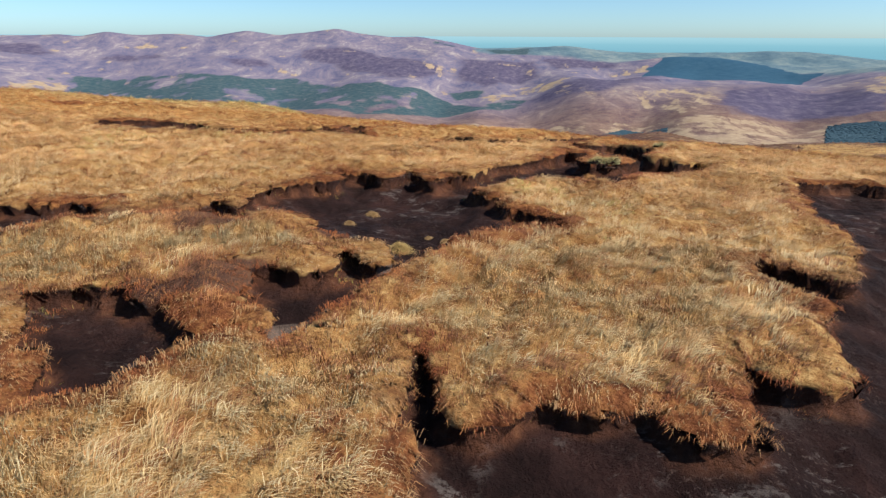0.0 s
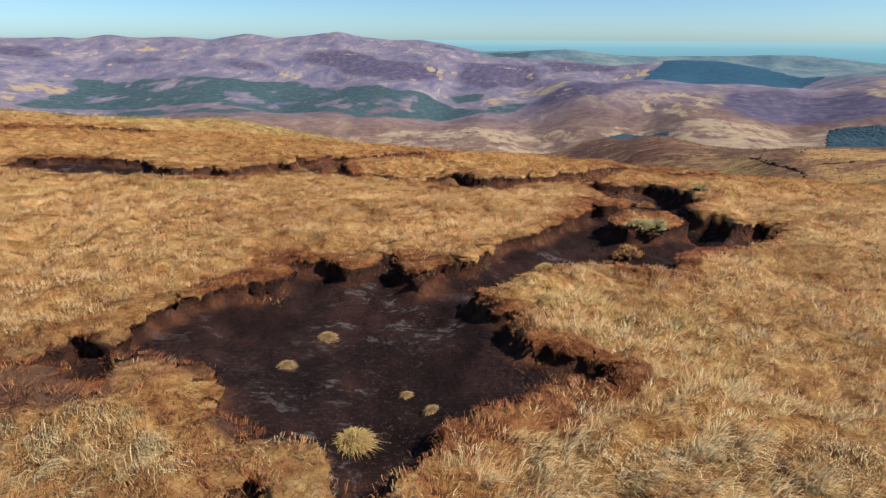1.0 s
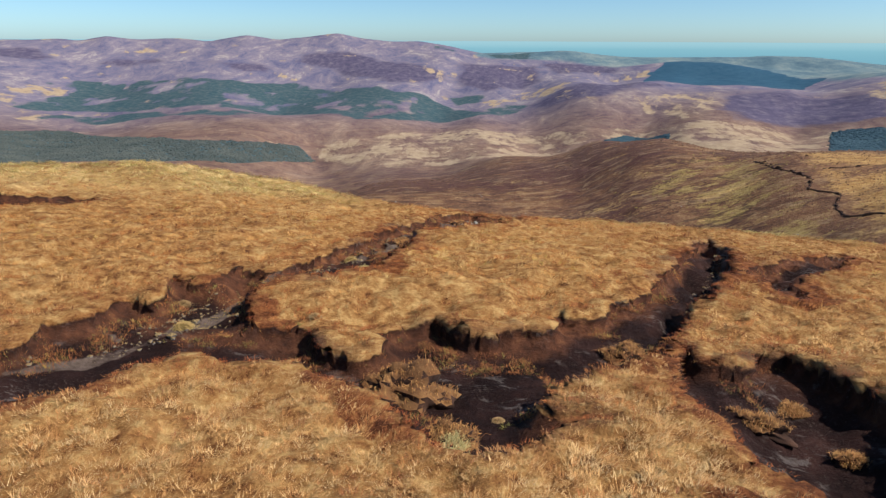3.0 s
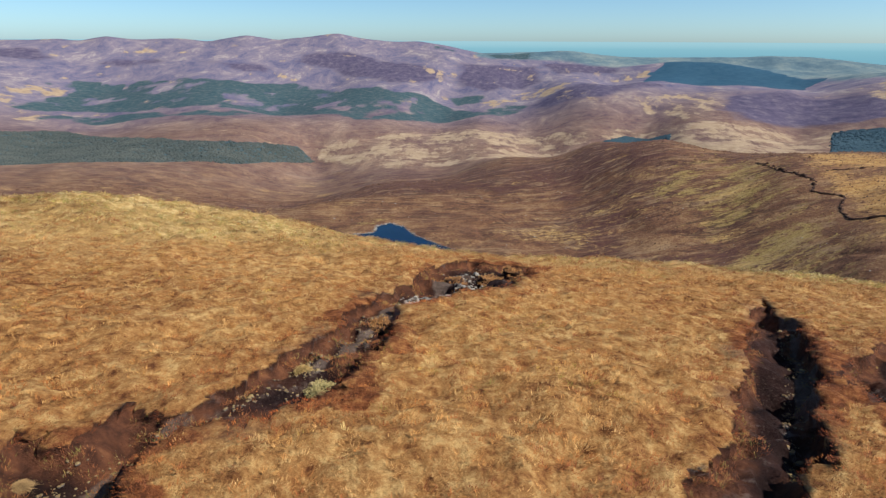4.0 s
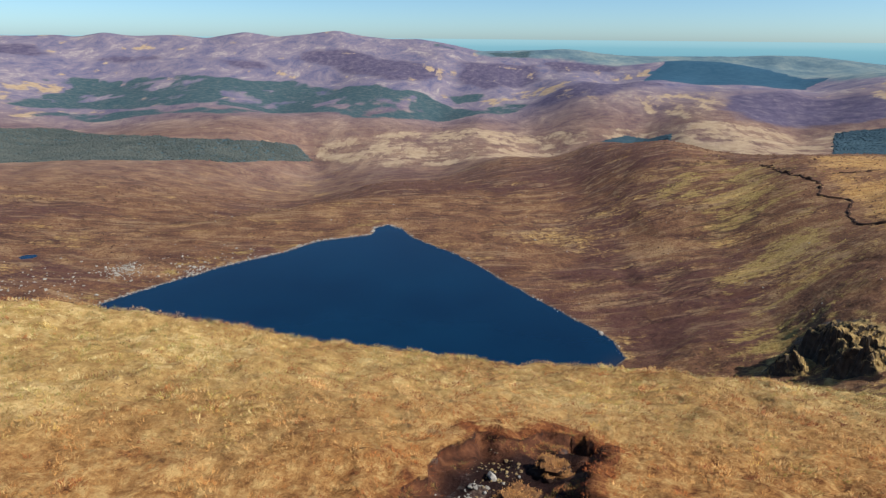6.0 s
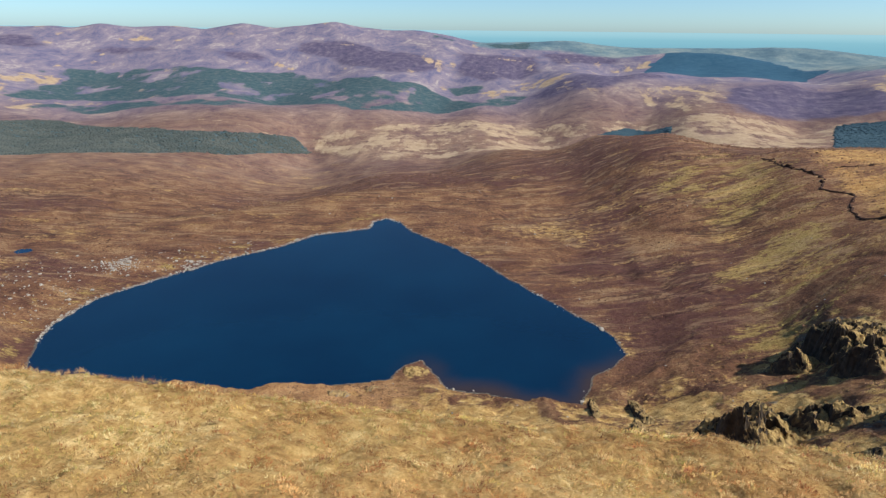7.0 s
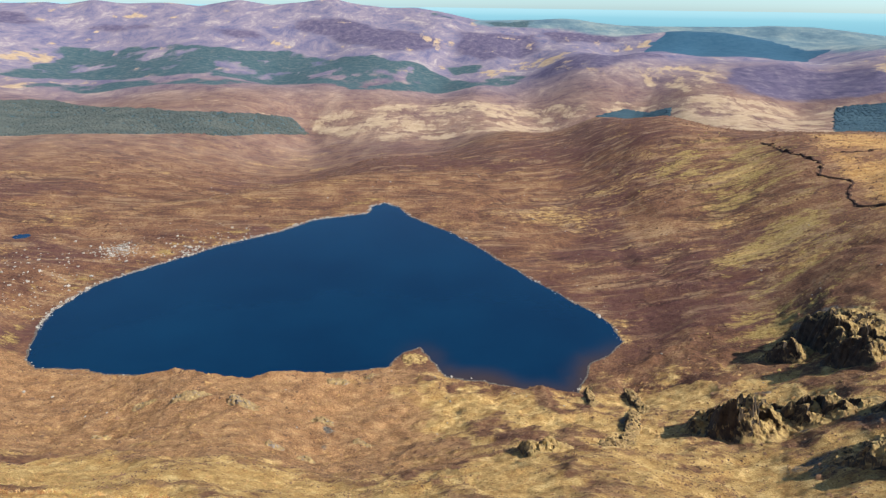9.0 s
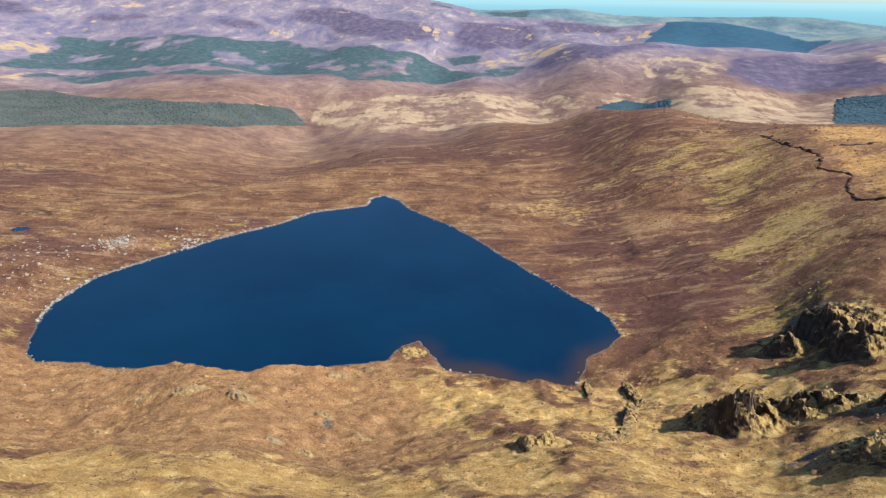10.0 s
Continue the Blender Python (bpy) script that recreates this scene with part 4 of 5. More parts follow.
def blades(name, x, y, z, length, width, ax, ay, droop, tint, material):
    """One mesh of bent blades: foot, length, width, lean, droop and colour of each."""
    n = len(x)
    a = np.hypot(ax, ay) + 1e-6
    px, py = -ay / a * width / 2, ax / a * width / 2
    mx, my, mz = x + ax * length * 0.35, y + ay * length * 0.35, z + length * (0.62 - 0.25 * a)
    tx, ty, tz = x + ax * length * 0.95, y + ay * length * 0.95, z + length * (0.95 - 0.55 * a - droop)
    co = np.empty((n, 5, 3), np.float32)
    co[:, 0] = np.c_[x - px, y - py, z - 0.03]
    co[:, 1] = np.c_[x + px, y + py, z - 0.03]
    co[:, 2] = np.c_[mx + px * 0.8, my + py * 0.8, mz]
    co[:, 3] = np.c_[mx - px * 0.8, my - py * 0.8, mz]
    co[:, 4] = np.c_[tx, ty, tz]
    corner = (np.arange(n)[:, None] * 5 + np.array([0, 1, 2, 0, 2, 3, 3, 2, 4])).astype(np.int32).ravel()
    me = bpy.data.meshes.new(name)
    me.vertices.add(n * 5)
    me.vertices.foreach_set("co", co.ravel())
    me.loops.add(len(corner))
    me.loops.foreach_set("vertex_index", corner)
    me.polygons.add(n * 3)
    me.polygons.foreach_set("loop_start", np.arange(0, len(corner), 3, dtype=np.int32))
    me.update(calc_edges=True)
    # shade low in the tuft and light on the tips, put into the colour
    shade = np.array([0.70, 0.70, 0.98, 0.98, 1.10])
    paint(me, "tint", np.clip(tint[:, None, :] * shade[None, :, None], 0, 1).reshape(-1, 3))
    me.materials.append(material)
    return me


STRAW = np.array([(0.54, 0.280, 0.097), (0.62, 0.375, 0.155), (0.56, 0.310, 0.113), (0.45, 0.200, 0.068), (0.63, 0.415, 0.190)])
RUST = np.array([(0.34, 0.112, 0.038), (0.46, 0.180, 0.056), (0.25, 0.085, 0.036)])
GOLD = np.array([(0.60, 0.400, 0.115), (0.35, 0.295, 0.075), (0.70, 0.545, 0.250)])


def grass_tints(x, y, d, pick):
    """The colour of a tuft at x, y: straw, rusty in patches and along the lips, golden in places, shifted in bands of
    y.
    """
    tint = STRAW[(pick * 4.99).astype(int)]
    tone = 1.0 * fractal(x, y, 0.45, 101) + 0.3 * fractal(x, y, 9, 102)
    bank_ = np.exp(-((x + 4.2) / 1.2) ** 2 - ((y - 10.2) / 0.9) ** 2) + np.exp(-((x + 5.3) / 1.6) ** 2 - ((y - 13.2) / 0.6) ** 2) + np.exp(-((x + 2.3) / 0.9) ** 2 - ((y - 12.8) / 0.5) ** 2)
    rusty = np.clip(0.27 + bank_ + (0.75 + 0.45 * ease(14, 10, y) + 1.2 * ease(26, 42, y)) * fractal(x, y, 0.55, 103) + 0.35 * fractal(x, y, 6, 104) + (0.95 + 0.6 * ease(30, 36, y)) * ease(-0.9 - 0.9 * ease(30, 36, y), 0.0, d + 0.5 * fractal(x, y, 1.4, 106)) * np.maximum(ease(-0.3, 0.25, fractal(x, y, 4.0, 111)), 0.8 * ease(30, 36, y)) - 0.26, 0, 1)
    use = rng.random(len(x)) < rusty
    tint = np.where(use[:, None], RUST[(pick * 2.99).astype(int)], tint)
    pale_ = rimward(x, y)
    golden = rng.random(len(x)) < np.clip(0.9 * fractal(x, y, 5, 105) - 0.22 + 0.85 * pale_, 0, 0.85)
    tint = np.where(golden[:, None] & ~(use & (rng.random(len(x)) > 0.6 * pale_))[:, None], GOLD[(pick * 2.99).astype(int)], tint)
    # hue and brightness shifted with distance ahead, tuned band by band to the camera's view
    band_shift = ease(20, 11, y)[:, None] * np.array([0.08, 0.24, 0.38]) + ease(38, 14, y)[:, None] * np.array([0.0, 0.04, 0.17])
    band_shift = band_shift + ease(28, 40, y)[:, None] * np.array([0.08, -0.04, -0.24]) * (1 - pale_[:, None])
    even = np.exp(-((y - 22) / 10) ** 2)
    return tint * (1 + band_shift) * ((1 + (0.30 - 0.17 * even) * tone) * (1 + 0.75 * pale_ * fractal(x, y, 1.4, 112)) * (1 + 0.24 * np.exp(-((y - 25) / 9.5) ** 2) + 0.08 * ease(44, 26, y)))[:, None]


def meadow(name, y0, y1, density, length, width, label, k=14, lip=0.0, make=blades, tuft=0.0):
    spread = 0.72 * y1 + 4.5
    count = int(density / k * 2 * spread * (y1 - y0))
    x, y = rng.uniform(-spread, spread, count), rng.uniform(y0, y1, count)
    keep = (np.abs(x) < 0.72 * y + 4.5) & (np.abs(x) < 62) & (rng.random(count) < 0.80 + 0.35 * fractal(x, y, 1.3, 107))
    x, y = x[keep], y[keep]
    d = bare(x, y)
    keep = (d < 0.06) & ((lip == 0) | (d > -lip)) & (rng.random(len(x)) < 1.0 - 0.6 * ease(rim(x) + 14, rim(x) + 40, y))
    x, y, d = x[keep], y[keep], d[keep]
    size = rng.uniform(0.6, 1.25, len(x)) * (1 + 0.35 * fractal(x, y, 1.6, 108)) * (1 - 0.5 * ease(-0.6, 0, d))
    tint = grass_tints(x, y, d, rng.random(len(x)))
    x, y, size = np.repeat(x, k), np.repeat(y, k), np.repeat(size, k)
    tint = np.repeat(tint * rng.uniform(0.82, 1.14, (len(tint), 1)), k, 0) * rng.uniform(0.88, 1.11, (len(x), 1))
    turn_, out = rng.uniform(0, 2 * np.pi, len(x)), np.sqrt(rng.random(len(x)))
    wide = tuft or 0.35 * length * (14 / k) ** 0.5
    x, y = x + wide * out * np.cos(turn_), y + wide * out * np.sin(turn_)
    d = bare(x, y)
    keep = d < 0.05
    x, y, d, size, tint, turn_, out = x[keep], y[keep], d[keep], size[keep], tint[keep], turn_[keep], out[keep]
    gxx, gyy = bare(x + 0.05, y) - d, bare(x, y + 0.05) - d
    g = np.hypot(gxx, gyy) + 1e-6
    gxx, gyy = gxx / g, gyy / g
    edge = ease(-0.35, 0.0, d)
    z = land(x, y) + relief(x, y, np.minimum(d, -0.001))
    z = z + 0.7 * tuft * size * (1 - out * out) + (0.02 if tuft else 0.0)
    x, y = x + gxx * 0.20 * edge, y + gyy * 0.20 * edge
    comb = -0.35 + 1.5 * grain(x, y, 1.5, 109) + 0.7 * grain(x, y, 0.5, 110)
    loose, lie = (0.75, 0.30) if make is spikes else (0.40, 0.62)
    ax = loose * np.cos(turn_) * out + lie * np.cos(comb) * (1 - edge) + 0.85 * edge * gxx + rng.normal(0, 0.24, len(x))
    ay = loose * np.sin(turn_) * out + lie * np.sin(comb) * (1 - edge) + 0.85 * edge * gyy + rng.normal(0, 0.24, len(x))
    a = np.hypot(ax, ay)
    least, most = (0.40, 0.95) if make is spikes else (0.55, 1.05)
    cut = np.clip(a, least, most) / (a + 1e-6)
    ax, ay = ax * cut, ay * cut
    ln = length * size * rng.uniform(0.6, 1.2, len(x))
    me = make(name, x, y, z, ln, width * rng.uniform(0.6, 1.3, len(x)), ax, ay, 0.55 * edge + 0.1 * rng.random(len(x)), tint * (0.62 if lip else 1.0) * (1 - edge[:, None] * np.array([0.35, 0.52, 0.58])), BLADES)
    return tagged(new(name, me), label, "grass", kind="stuff")


meadow("moor_grass", 3.0, 13.0, 1150, 0.27, 0.0085, "dry straw-coloured moor grass combed by the wind on the bog")
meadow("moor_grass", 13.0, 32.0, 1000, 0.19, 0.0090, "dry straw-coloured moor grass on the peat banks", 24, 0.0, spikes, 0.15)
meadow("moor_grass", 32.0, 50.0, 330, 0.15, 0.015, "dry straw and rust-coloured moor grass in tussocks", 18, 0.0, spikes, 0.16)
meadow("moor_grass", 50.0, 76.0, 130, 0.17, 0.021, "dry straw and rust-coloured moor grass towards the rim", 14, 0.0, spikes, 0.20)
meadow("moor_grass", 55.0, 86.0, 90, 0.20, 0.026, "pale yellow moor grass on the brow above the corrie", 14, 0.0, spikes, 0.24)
meadow("lip_grass", 3.0, 24.0, 500, 0.22, 0.010, "rust-brown grass hanging over the lips of the peat banks", 8, 0.3)
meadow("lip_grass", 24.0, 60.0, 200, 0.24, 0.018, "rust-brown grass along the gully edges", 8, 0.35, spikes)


def bank_grass(name, x0, x1, y0, y1, count, deepest, label, k=9):
    """Withered tufts that have slid down on to the peat below the lip."""
    x, y = rng.uniform(x0, x1, count), rng.uniform(y0, y1, count)
    d = bare(x, y)
    keep = (d > 0.02) & (d < deepest * (0.75 + 0.9 * grain(x, y, 1.2, 113))) & (fractal(x, y, 0.8, 114) > -0.1)
    x, y = np.repeat(x[keep], k), np.repeat(y[keep], k)
    tint = np.repeat(np.concatenate([RUST, RUST, GOLD[:2] * 0.7])[rng.integers(0, 8, keep.sum())] * rng.uniform(0.7, 1.1, (keep.sum(), 1)), k, 0)
    turn_, out = rng.uniform(0, 6.283, len(x)), np.sqrt(rng.random(len(x)))
    x, y = x + 0.10 * out * np.cos(turn_), y + 0.10 * out * np.sin(turn_)
    d = bare(x, y)
    z = land(x, y) + relief(x, y, d)
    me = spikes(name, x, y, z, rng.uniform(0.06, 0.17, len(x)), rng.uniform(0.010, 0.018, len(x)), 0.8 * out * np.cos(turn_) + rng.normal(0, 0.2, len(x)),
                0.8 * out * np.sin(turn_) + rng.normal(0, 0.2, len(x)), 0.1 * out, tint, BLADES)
    return tagged(new(name, me), label, "grass", kind="stuff")


bank_grass("bank_grass", -9, 9, 30, 60, 60000, 0.95, "rust-brown withered grass on the gully banks")
bank_grass("bank_grass", 6, 20, 33, 52, 14000, 0.55, "rust-brown withered grass on the trench banks")
bank_grass("bank_grass", -9, 9, 7, 27, 16000, 0.34, "rust-brown grass sliding down the hollow banks")


def clumps(name, x, y, z, size, tall, tint, label):
    """Low shaggy clumps of heath in one mesh: four-sided, leaning, each with its own colour."""
    n = len(x)
    ang = rng.uniform(0, 6.283, n)[:, None] + np.arange(4) * 1.571 + rng.uniform(-0.4, 0.4, (n, 4))
    far_ = size[:, None] * rng.uniform(0.6, 1.3, (n, 4))
    foot = np.stack([x[:, None] + far_ * np.cos(ang), y[:, None] + far_ * np.sin(ang), np.repeat((z - 0.25 * tall)[:, None], 4, 1)], -1)
    tip = np.stack([x + rng.normal(0, 0.25, n) * size, y + rng.normal(0, 0.25, n) * size, z + tall], -1)[:, None]
    co = np.concatenate([foot, tip], 1).reshape(-1, 3)
    corner = (np.arange(n)[:, None] * 5 + np.array([0, 1, 4, 1, 2, 4, 2, 3, 4, 3, 0, 4])).astype(np.int32).ravel()
    me = bpy.data.meshes.new(name)
    me.vertices.add(len(co))
    me.vertices.foreach_set("co", co.astype(np.float32).ravel())
    me.loops.add(len(corner))
    me.loops.foreach_set("vertex_index", corner)
    me.polygons.add(n * 4)
    me.polygons.foreach_set("loop_start", np.arange(0, len(corner), 3, dtype=np.int32))
    me.update(calc_edges=True)
    paint(me, "tint", np.repeat(tint, 5, 0))
    me.materials.append(CLUMPS)
    return tagged(new(name, me), label, "heath", kind="stuff")


def heath(name, count, b0, b1, r0, r1, scale, label):
    """Heath clumps spread over the slopes, paler where the grass is, darker where heather grows."""
    b, r = np.radians(rng.uniform(b0, b1, count)), r0 * (r1 / r0) ** rng.random(count)
    x, y = r * np.sin(b), 30 + r * np.cos(b)
    keep = (-inside(x, y, LAKE) > 2) & (y > rim(x) + 12)
    x, y, r = x[keep], y[keep], r[keep]
    z = shored(x, y, land(x, y))[0]
    grassy = ease(0.05, 0.34, np.abs(fractal(x, y, 46, 151)) + 0.16 * fractal(x, y, 9, 86)) * ease(420, 320, y)
    olive = within(x, y, YELLOW, 60) * ease(-0.15, 0.3, fractal(0.20 * (0.93 * x + 0.37 * y), -0.37 * x + 0.93 * y, 15, 83, 5))
    pick = rng.random(len(x))[:, None]
    dark = np.array([(0.100, 0.054, 0.035)]) + pick * np.array([(0.150, 0.080, 0.042)])
    hay = np.array([(0.30, 0.175, 0.066)]) + pick * np.array([(0.26, 0.175, 0.080)])
    gold = np.array([(0.20, 0.15, 0.045)]) + pick * np.array([(0.26, 0.20, 0.075)])
    u = rng.random(len(x))
    dark = dark * (1 + ease(430, 350, y)[:, None] * np.array([0.20, 0.30, 0.30]))
    tint = np.where((u < grassy)[:, None], hay, np.where((u < 0.95 * olive)[:, None], gold, dark))
    size = scale * r * rng.gamma(3.0, 0.33, len(x))
    return clumps(name, x, y, z, size, size * rng.uniform(0.45, 0.9, len(x)), tint, label)


heath("heath_clumps", 52000, -40, 40, 55, 420, 0.0014, "clumps of dry grass and heather on the back wall")
heath("heath_clumps", 42000, -40, 40, 400, 1150, 0.0009, "low brown heather and deer grass on the moor round the lake")


# ---- loose and rocky things ----
def part(name, bm, material, parent, label=""):
    me = bpy.data.meshes.new(name)
    bm.to_mesh(me)
    bm.free()
    me.materials.append(material)
    ob = new(name, me)
    ob.parent = parent
    return tagged(ob, label)


def height(x, y):
    """The finished ground at one place."""
    ax, ay = np.array([float(x)]), np.array([float(y)])
    z = land(ax, ay)
    if -8 < y < 80 and abs(x) < 60:
        return float((z + relief(ax, ay, bare(ax, ay)))[0])
    return float(shored(ax, ay, z)[0][0])


def lump(sx, sy, sz, seed, rugged=0.3, finer=3, flat=False):
    """A rugged rounded mass, its foot a little below its origin."""
    bm = bmesh.new()
    bmesh.ops.create_icosphere(bm, subdivisions=finer, radius=1.0)
    for v in bm.verts:
        p = v.co.copy()
        q = Vector((p.x * 1.3 + seed * 7.31, p.y * 1.3 - seed * 3.17, p.z * 1.3 + seed))
        s = 1 + rugged * (noise.noise(q) + 0.55 * noise.noise(q * 2.3) + 0.3 * noise.noise(q * 5.1))
        v.co = Vector((p.x * sx * s, p.y * sy * s, (p.z if p.z > 0 else p.z * 0.5) * sz * s))
    for f in bm.faces:
        f.smooth = not flat
    return bm


def crag(label, x, y, long_, wide, tall, turn_, seed, material=CRAG):
    """A rock mass in ledges, steep on one side and running into the slope on the other."""
    nu, nv = max(24, int(long_ * 4.2)), max(20, int(wide * 4.6))
    u, v = np.meshgrid(np.linspace(-1.0, 1.35, nu) * long_, np.linspace(-1.25, 1.25, nv) * wide, indexing="ij")
    u, v = u.ravel(), v.ravel()
    c, s = math.cos(radians(turn_)), math.sin(radians(turn_))
    wx_, wy_ = x + u * c - v * s, y + u * s + v * c
    base = shored(wx_, wy_, land(wx_, wy_))[0]
    wob = 0.22 * min(long_, wide)
    uu, vv = u + wob * fractal(wx_, wy_, 9, 141 + seed), v + wob * fractal(wx_, wy_, 9, 142 + seed)
    ridge = 1 - 1.5 * np.abs(fractal(wx_, wy_, 0.75 * min(long_, wide) + 4, 181 + seed))
    shape = ease(-long_ * 0.80, -long_ * 0.52, uu) * ease(long_ * 1.25, -long_ * 0.45, uu) * ease(wide * 1.15, wide * 0.12, np.abs(vv)) * np.clip(0.55 + 0.5 * ridge, 0.35, 1.1)
    big, joint = blocks(uu, vv, 0.30 * min(long_, wide) + 1.5, 160 + seed)
    small_, crack = blocks(uu + 0.4 * v, vv, 2.2, 260 + seed)
    h = tall * shape * (0.92 + 0.26 * big - 0.16 * (1 - joint)) + ease(0.05, 0.3, shape) * (0.42 * small_ - 0.40 * (1 - crack))
    rough = ease(0.02, 0.2, shape)
    h = h + rough * (0.5 * fractal(wx_, wy_, 1.8, 146) + 0.3 * grain(wx_, wy_, 0.7, 147))
    z = base + h - 0.7 + 0.55 * rough
    wx_ = wx_ + rough * 0.5 * grain(wx_, wy_, 1.3, 148) - 0.06 * h
    wy_ = wy_ + rough * 0.5 * grain(wx_, wy_, 1.3, 149)
    co = np.c_[wx_ - x, wy_ - y, z - height(x, y)]
    i = np.arange(nu * nv).reshape(nu, nv)
    quads = np.stack([i[:-1, :-1], i[1:, :-1], i[1:, 1:], i[:-1, 1:]], -1).reshape(-1, 4)
    n = np.cross(co[quads[:, 2]] - co[quads[:, 0]], co[quads[:, 3]] - co[quads[:, 1]])
    level = np.abs(n[:, 2]) / (np.linalg.norm(n, axis=1) + 1e-9) + 0.10 * fractal(wx_, wy_, 5.0, 171)[quads[:, 0]]
    level = level.reshape(nu - 1, nv - 1)
    for _ in range(3):
        wide_ = np.pad(level, 1, mode="edge")
        level = sum(wide_[a:a + nu - 1, b:b + nv - 1] for a in range(3) for b in range(3)) / 9
    level = level.ravel()
    bare_to = 0.88 if material is SLAB else 0.90 if wide > 3 * long_ else 0.62
    thing = new("crag")
    thing.matrix_world = pose(x, y, height(x, y))
    # dark steep rock and paler heather, with shade and sun painted into the split
    for name, keep, look_, note in (("rock_face", level < bare_to, material, "bare broken rock"), ("heather_top", level >= bare_to, HEATHER, "brown heather and moss")):
        q = quads[keep]
        used, back_ = np.unique(q, return_inverse=True)
        me = bpy.data.meshes.new(name)
        me.from_pydata(co[used].tolist(), [], back_.reshape(-1, 4).tolist())
        me.materials.append(look_)
        ob = new(name, me)
        ob.parent = thing
        tagged(ob, note, kind="stuff" if look_ is HEATHER else "")
    return tagged(thing, label, "crag", "crags on the back wall")


crag("dark craggy schist outcrop on the grassy back wall", 140, 272, 29, 20, 21, 25, 3)
crag("broken dark crag with a mossy top", 164, 262, 20, 12, 13, -15, 5)
crag("tall shadowed crag above the lake's corner", 232, 356, 24, 30, 19, 10, 8)
crag("low dark crag with grass ledges", 204, 352, 14, 13, 13, 30, 11)
crag("dark crag on the steep upper slope", 222, 318, 22, 16, 16, 20, 14)
crag("rugged outcrop near the foot of the slope", 156, 204, 26, 22, 7.5, 25, 17)
crag("dark outcrop beside a grassy gully", 188, 242, 18, 13, 8, 0, 19)
crag("narrow rib of dark rock running down to the lake", 113, 334, 4.5, 30, 4, -8, 21)
crag("narrow broken rib of rock in the grass", 95, 288, 4.5, 32, 4, -22, 23)
crag("small dark rib above the pale grass", 75, 250, 4.5, 22, 4, -40, 25)
crag("low rib of rock by the lake's corner", 88, 340, 4, 24, 3.6, -6, 27)
crag("brown heathery hump of rock in the slope", 42, 232, 13, 8, 5, 10, 31)
crag("rocky brown knoll standing out into the lake", -15, 399, 11, 8, 1.6, 0, 29, KNOLL)
for i, (x, y, sx, sy, sz, turn_) in enumerate([(-127, 311, 13, 6, 4.5, 10), (-98, 306, 11, 5, 4, -25), (-59, 357, 9, 4, 3, 10), (-40, 369, 7, 3, 2.5, 25), (-58, 306, 8, 4, 2.6, -30),
                                              (-56, 260, 6, 3, 2.2, -20), (-35, 285, 7, 3, 2.2, -15), (-153, 313, 8, 4, 2.4, 5), (-70, 262, 5, 3, 2, 20), (-157, 280, 6, 3, 2, -10)]):
    crag("grey rock slab showing through brown heather", x, y, sx, sy, sz * 0.8, turn_, 40 + i, SLAB)


def stones(name, places, label, material):
    """Many small stones in one mesh: x, y, z and size of each."""
    base = bmesh.new()
    bmesh.ops.create_icosphere(base, subdivisions=1, radius=1.0)
    ball = np.array([v.co[:] for v in base.verts])
    tri = np.array([[v.index for v in f.verts] for f in base.faces])
    base.free()
    n = len(places)
    s = rng.uniform(0.6, 1.3, (n, 1, 3)) * np.array([1, 1, 0.7])
    jag = rng.uniform(0.75, 1.25, (n, len(ball), 1))
    turn_ = rng.uniform(0, 6.28, n)
    co = ball[None] * s * jag * places[:, None, 3:4]
    c, q = np.cos(turn_)[:, None], np.sin(turn_)[:, None]
    co = np.stack([co[..., 0] * c - co[..., 1] * q, co[..., 0] * q + co[..., 1] * c, co[..., 2]], -1) + places[:, None, :3]
    faces = (np.arange(n)[:, None, None] * len(ball) + tri[None]).reshape(-1, 3)
    me = bpy.data.meshes.new(name)
    me.from_pydata(co.reshape(-1, 3).tolist(), [], faces.tolist())
    me.materials.append(material)
    return tagged(new(name, me), label, "stones", kind="stuff")


def settled(x, y, size):
    z = shored(x, y, land(x, y))[0]
    return np.c_[x, y, z + 0.25 * size, size]


# pale stones along the shore and boulders over the moraine beside it
edge = np.array(LAKE, float)
nxt = np.roll(edge, -1, 0)
long_ = np.hypot(*(nxt - edge).T)
weight = long_ * np.where((edge[:, 0] < -60) & (edge[:, 1] > 430), 5.0, np.where(edge[:, 1] > 430, 1.0, 0.25))
seg = rng.choice(len(edge), 1700, p=weight / weight.sum())
f = rng.random((1700, 1))
at = edge[seg] * (1 - f) + nxt[seg] * f + rng.normal(0, 1.3, (1700, 2))
stones("shore_stones", settled(at[:, 0], at[:, 1], rng.gamma(2.0, 0.17, 1700) + 0.15), "pale stones strewn along the lake shore", STONE)
hub = np.array([(-298, 572), (-231, 582), (-323, 490), (-350, 520), (-289, 475), (-259, 585), (-201, 620), (-370, 470), (-330, 550)], float)
pick = rng.choice(len(hub), 800, p=np.array([5, 4, 1, 1, 1, 1.5, 1, 1, 1]) / 16.5)
at = hub[pick] + rng.normal(0, 1, (800, 2)) * np.where(pick < 2, 8, np.where(pick > 6, 30, 20))[:, None]
keep = -inside(at[:, 0], at[:, 1], LAKE) > 4
at = at[keep]
stones("moraine_boulders", settled(at[:, 0], at[:, 1], rng.gamma(2.0, 0.23, len(at)) + 0.16), "pale granite boulders scattered over the moraine", STONE)
at = np.c_[rng.uniform(-420, 330, 500), rng.uniform(280, 1000, 500)]
at = at[-inside(at[:, 0], at[:, 1], LAKE) > 6]
stones("moor_stones", settled(at[:, 0], at[:, 1], rng.gamma(2.0, 0.15, len(at)) + 0.15), "grey stones scattered on the moor", STONE)
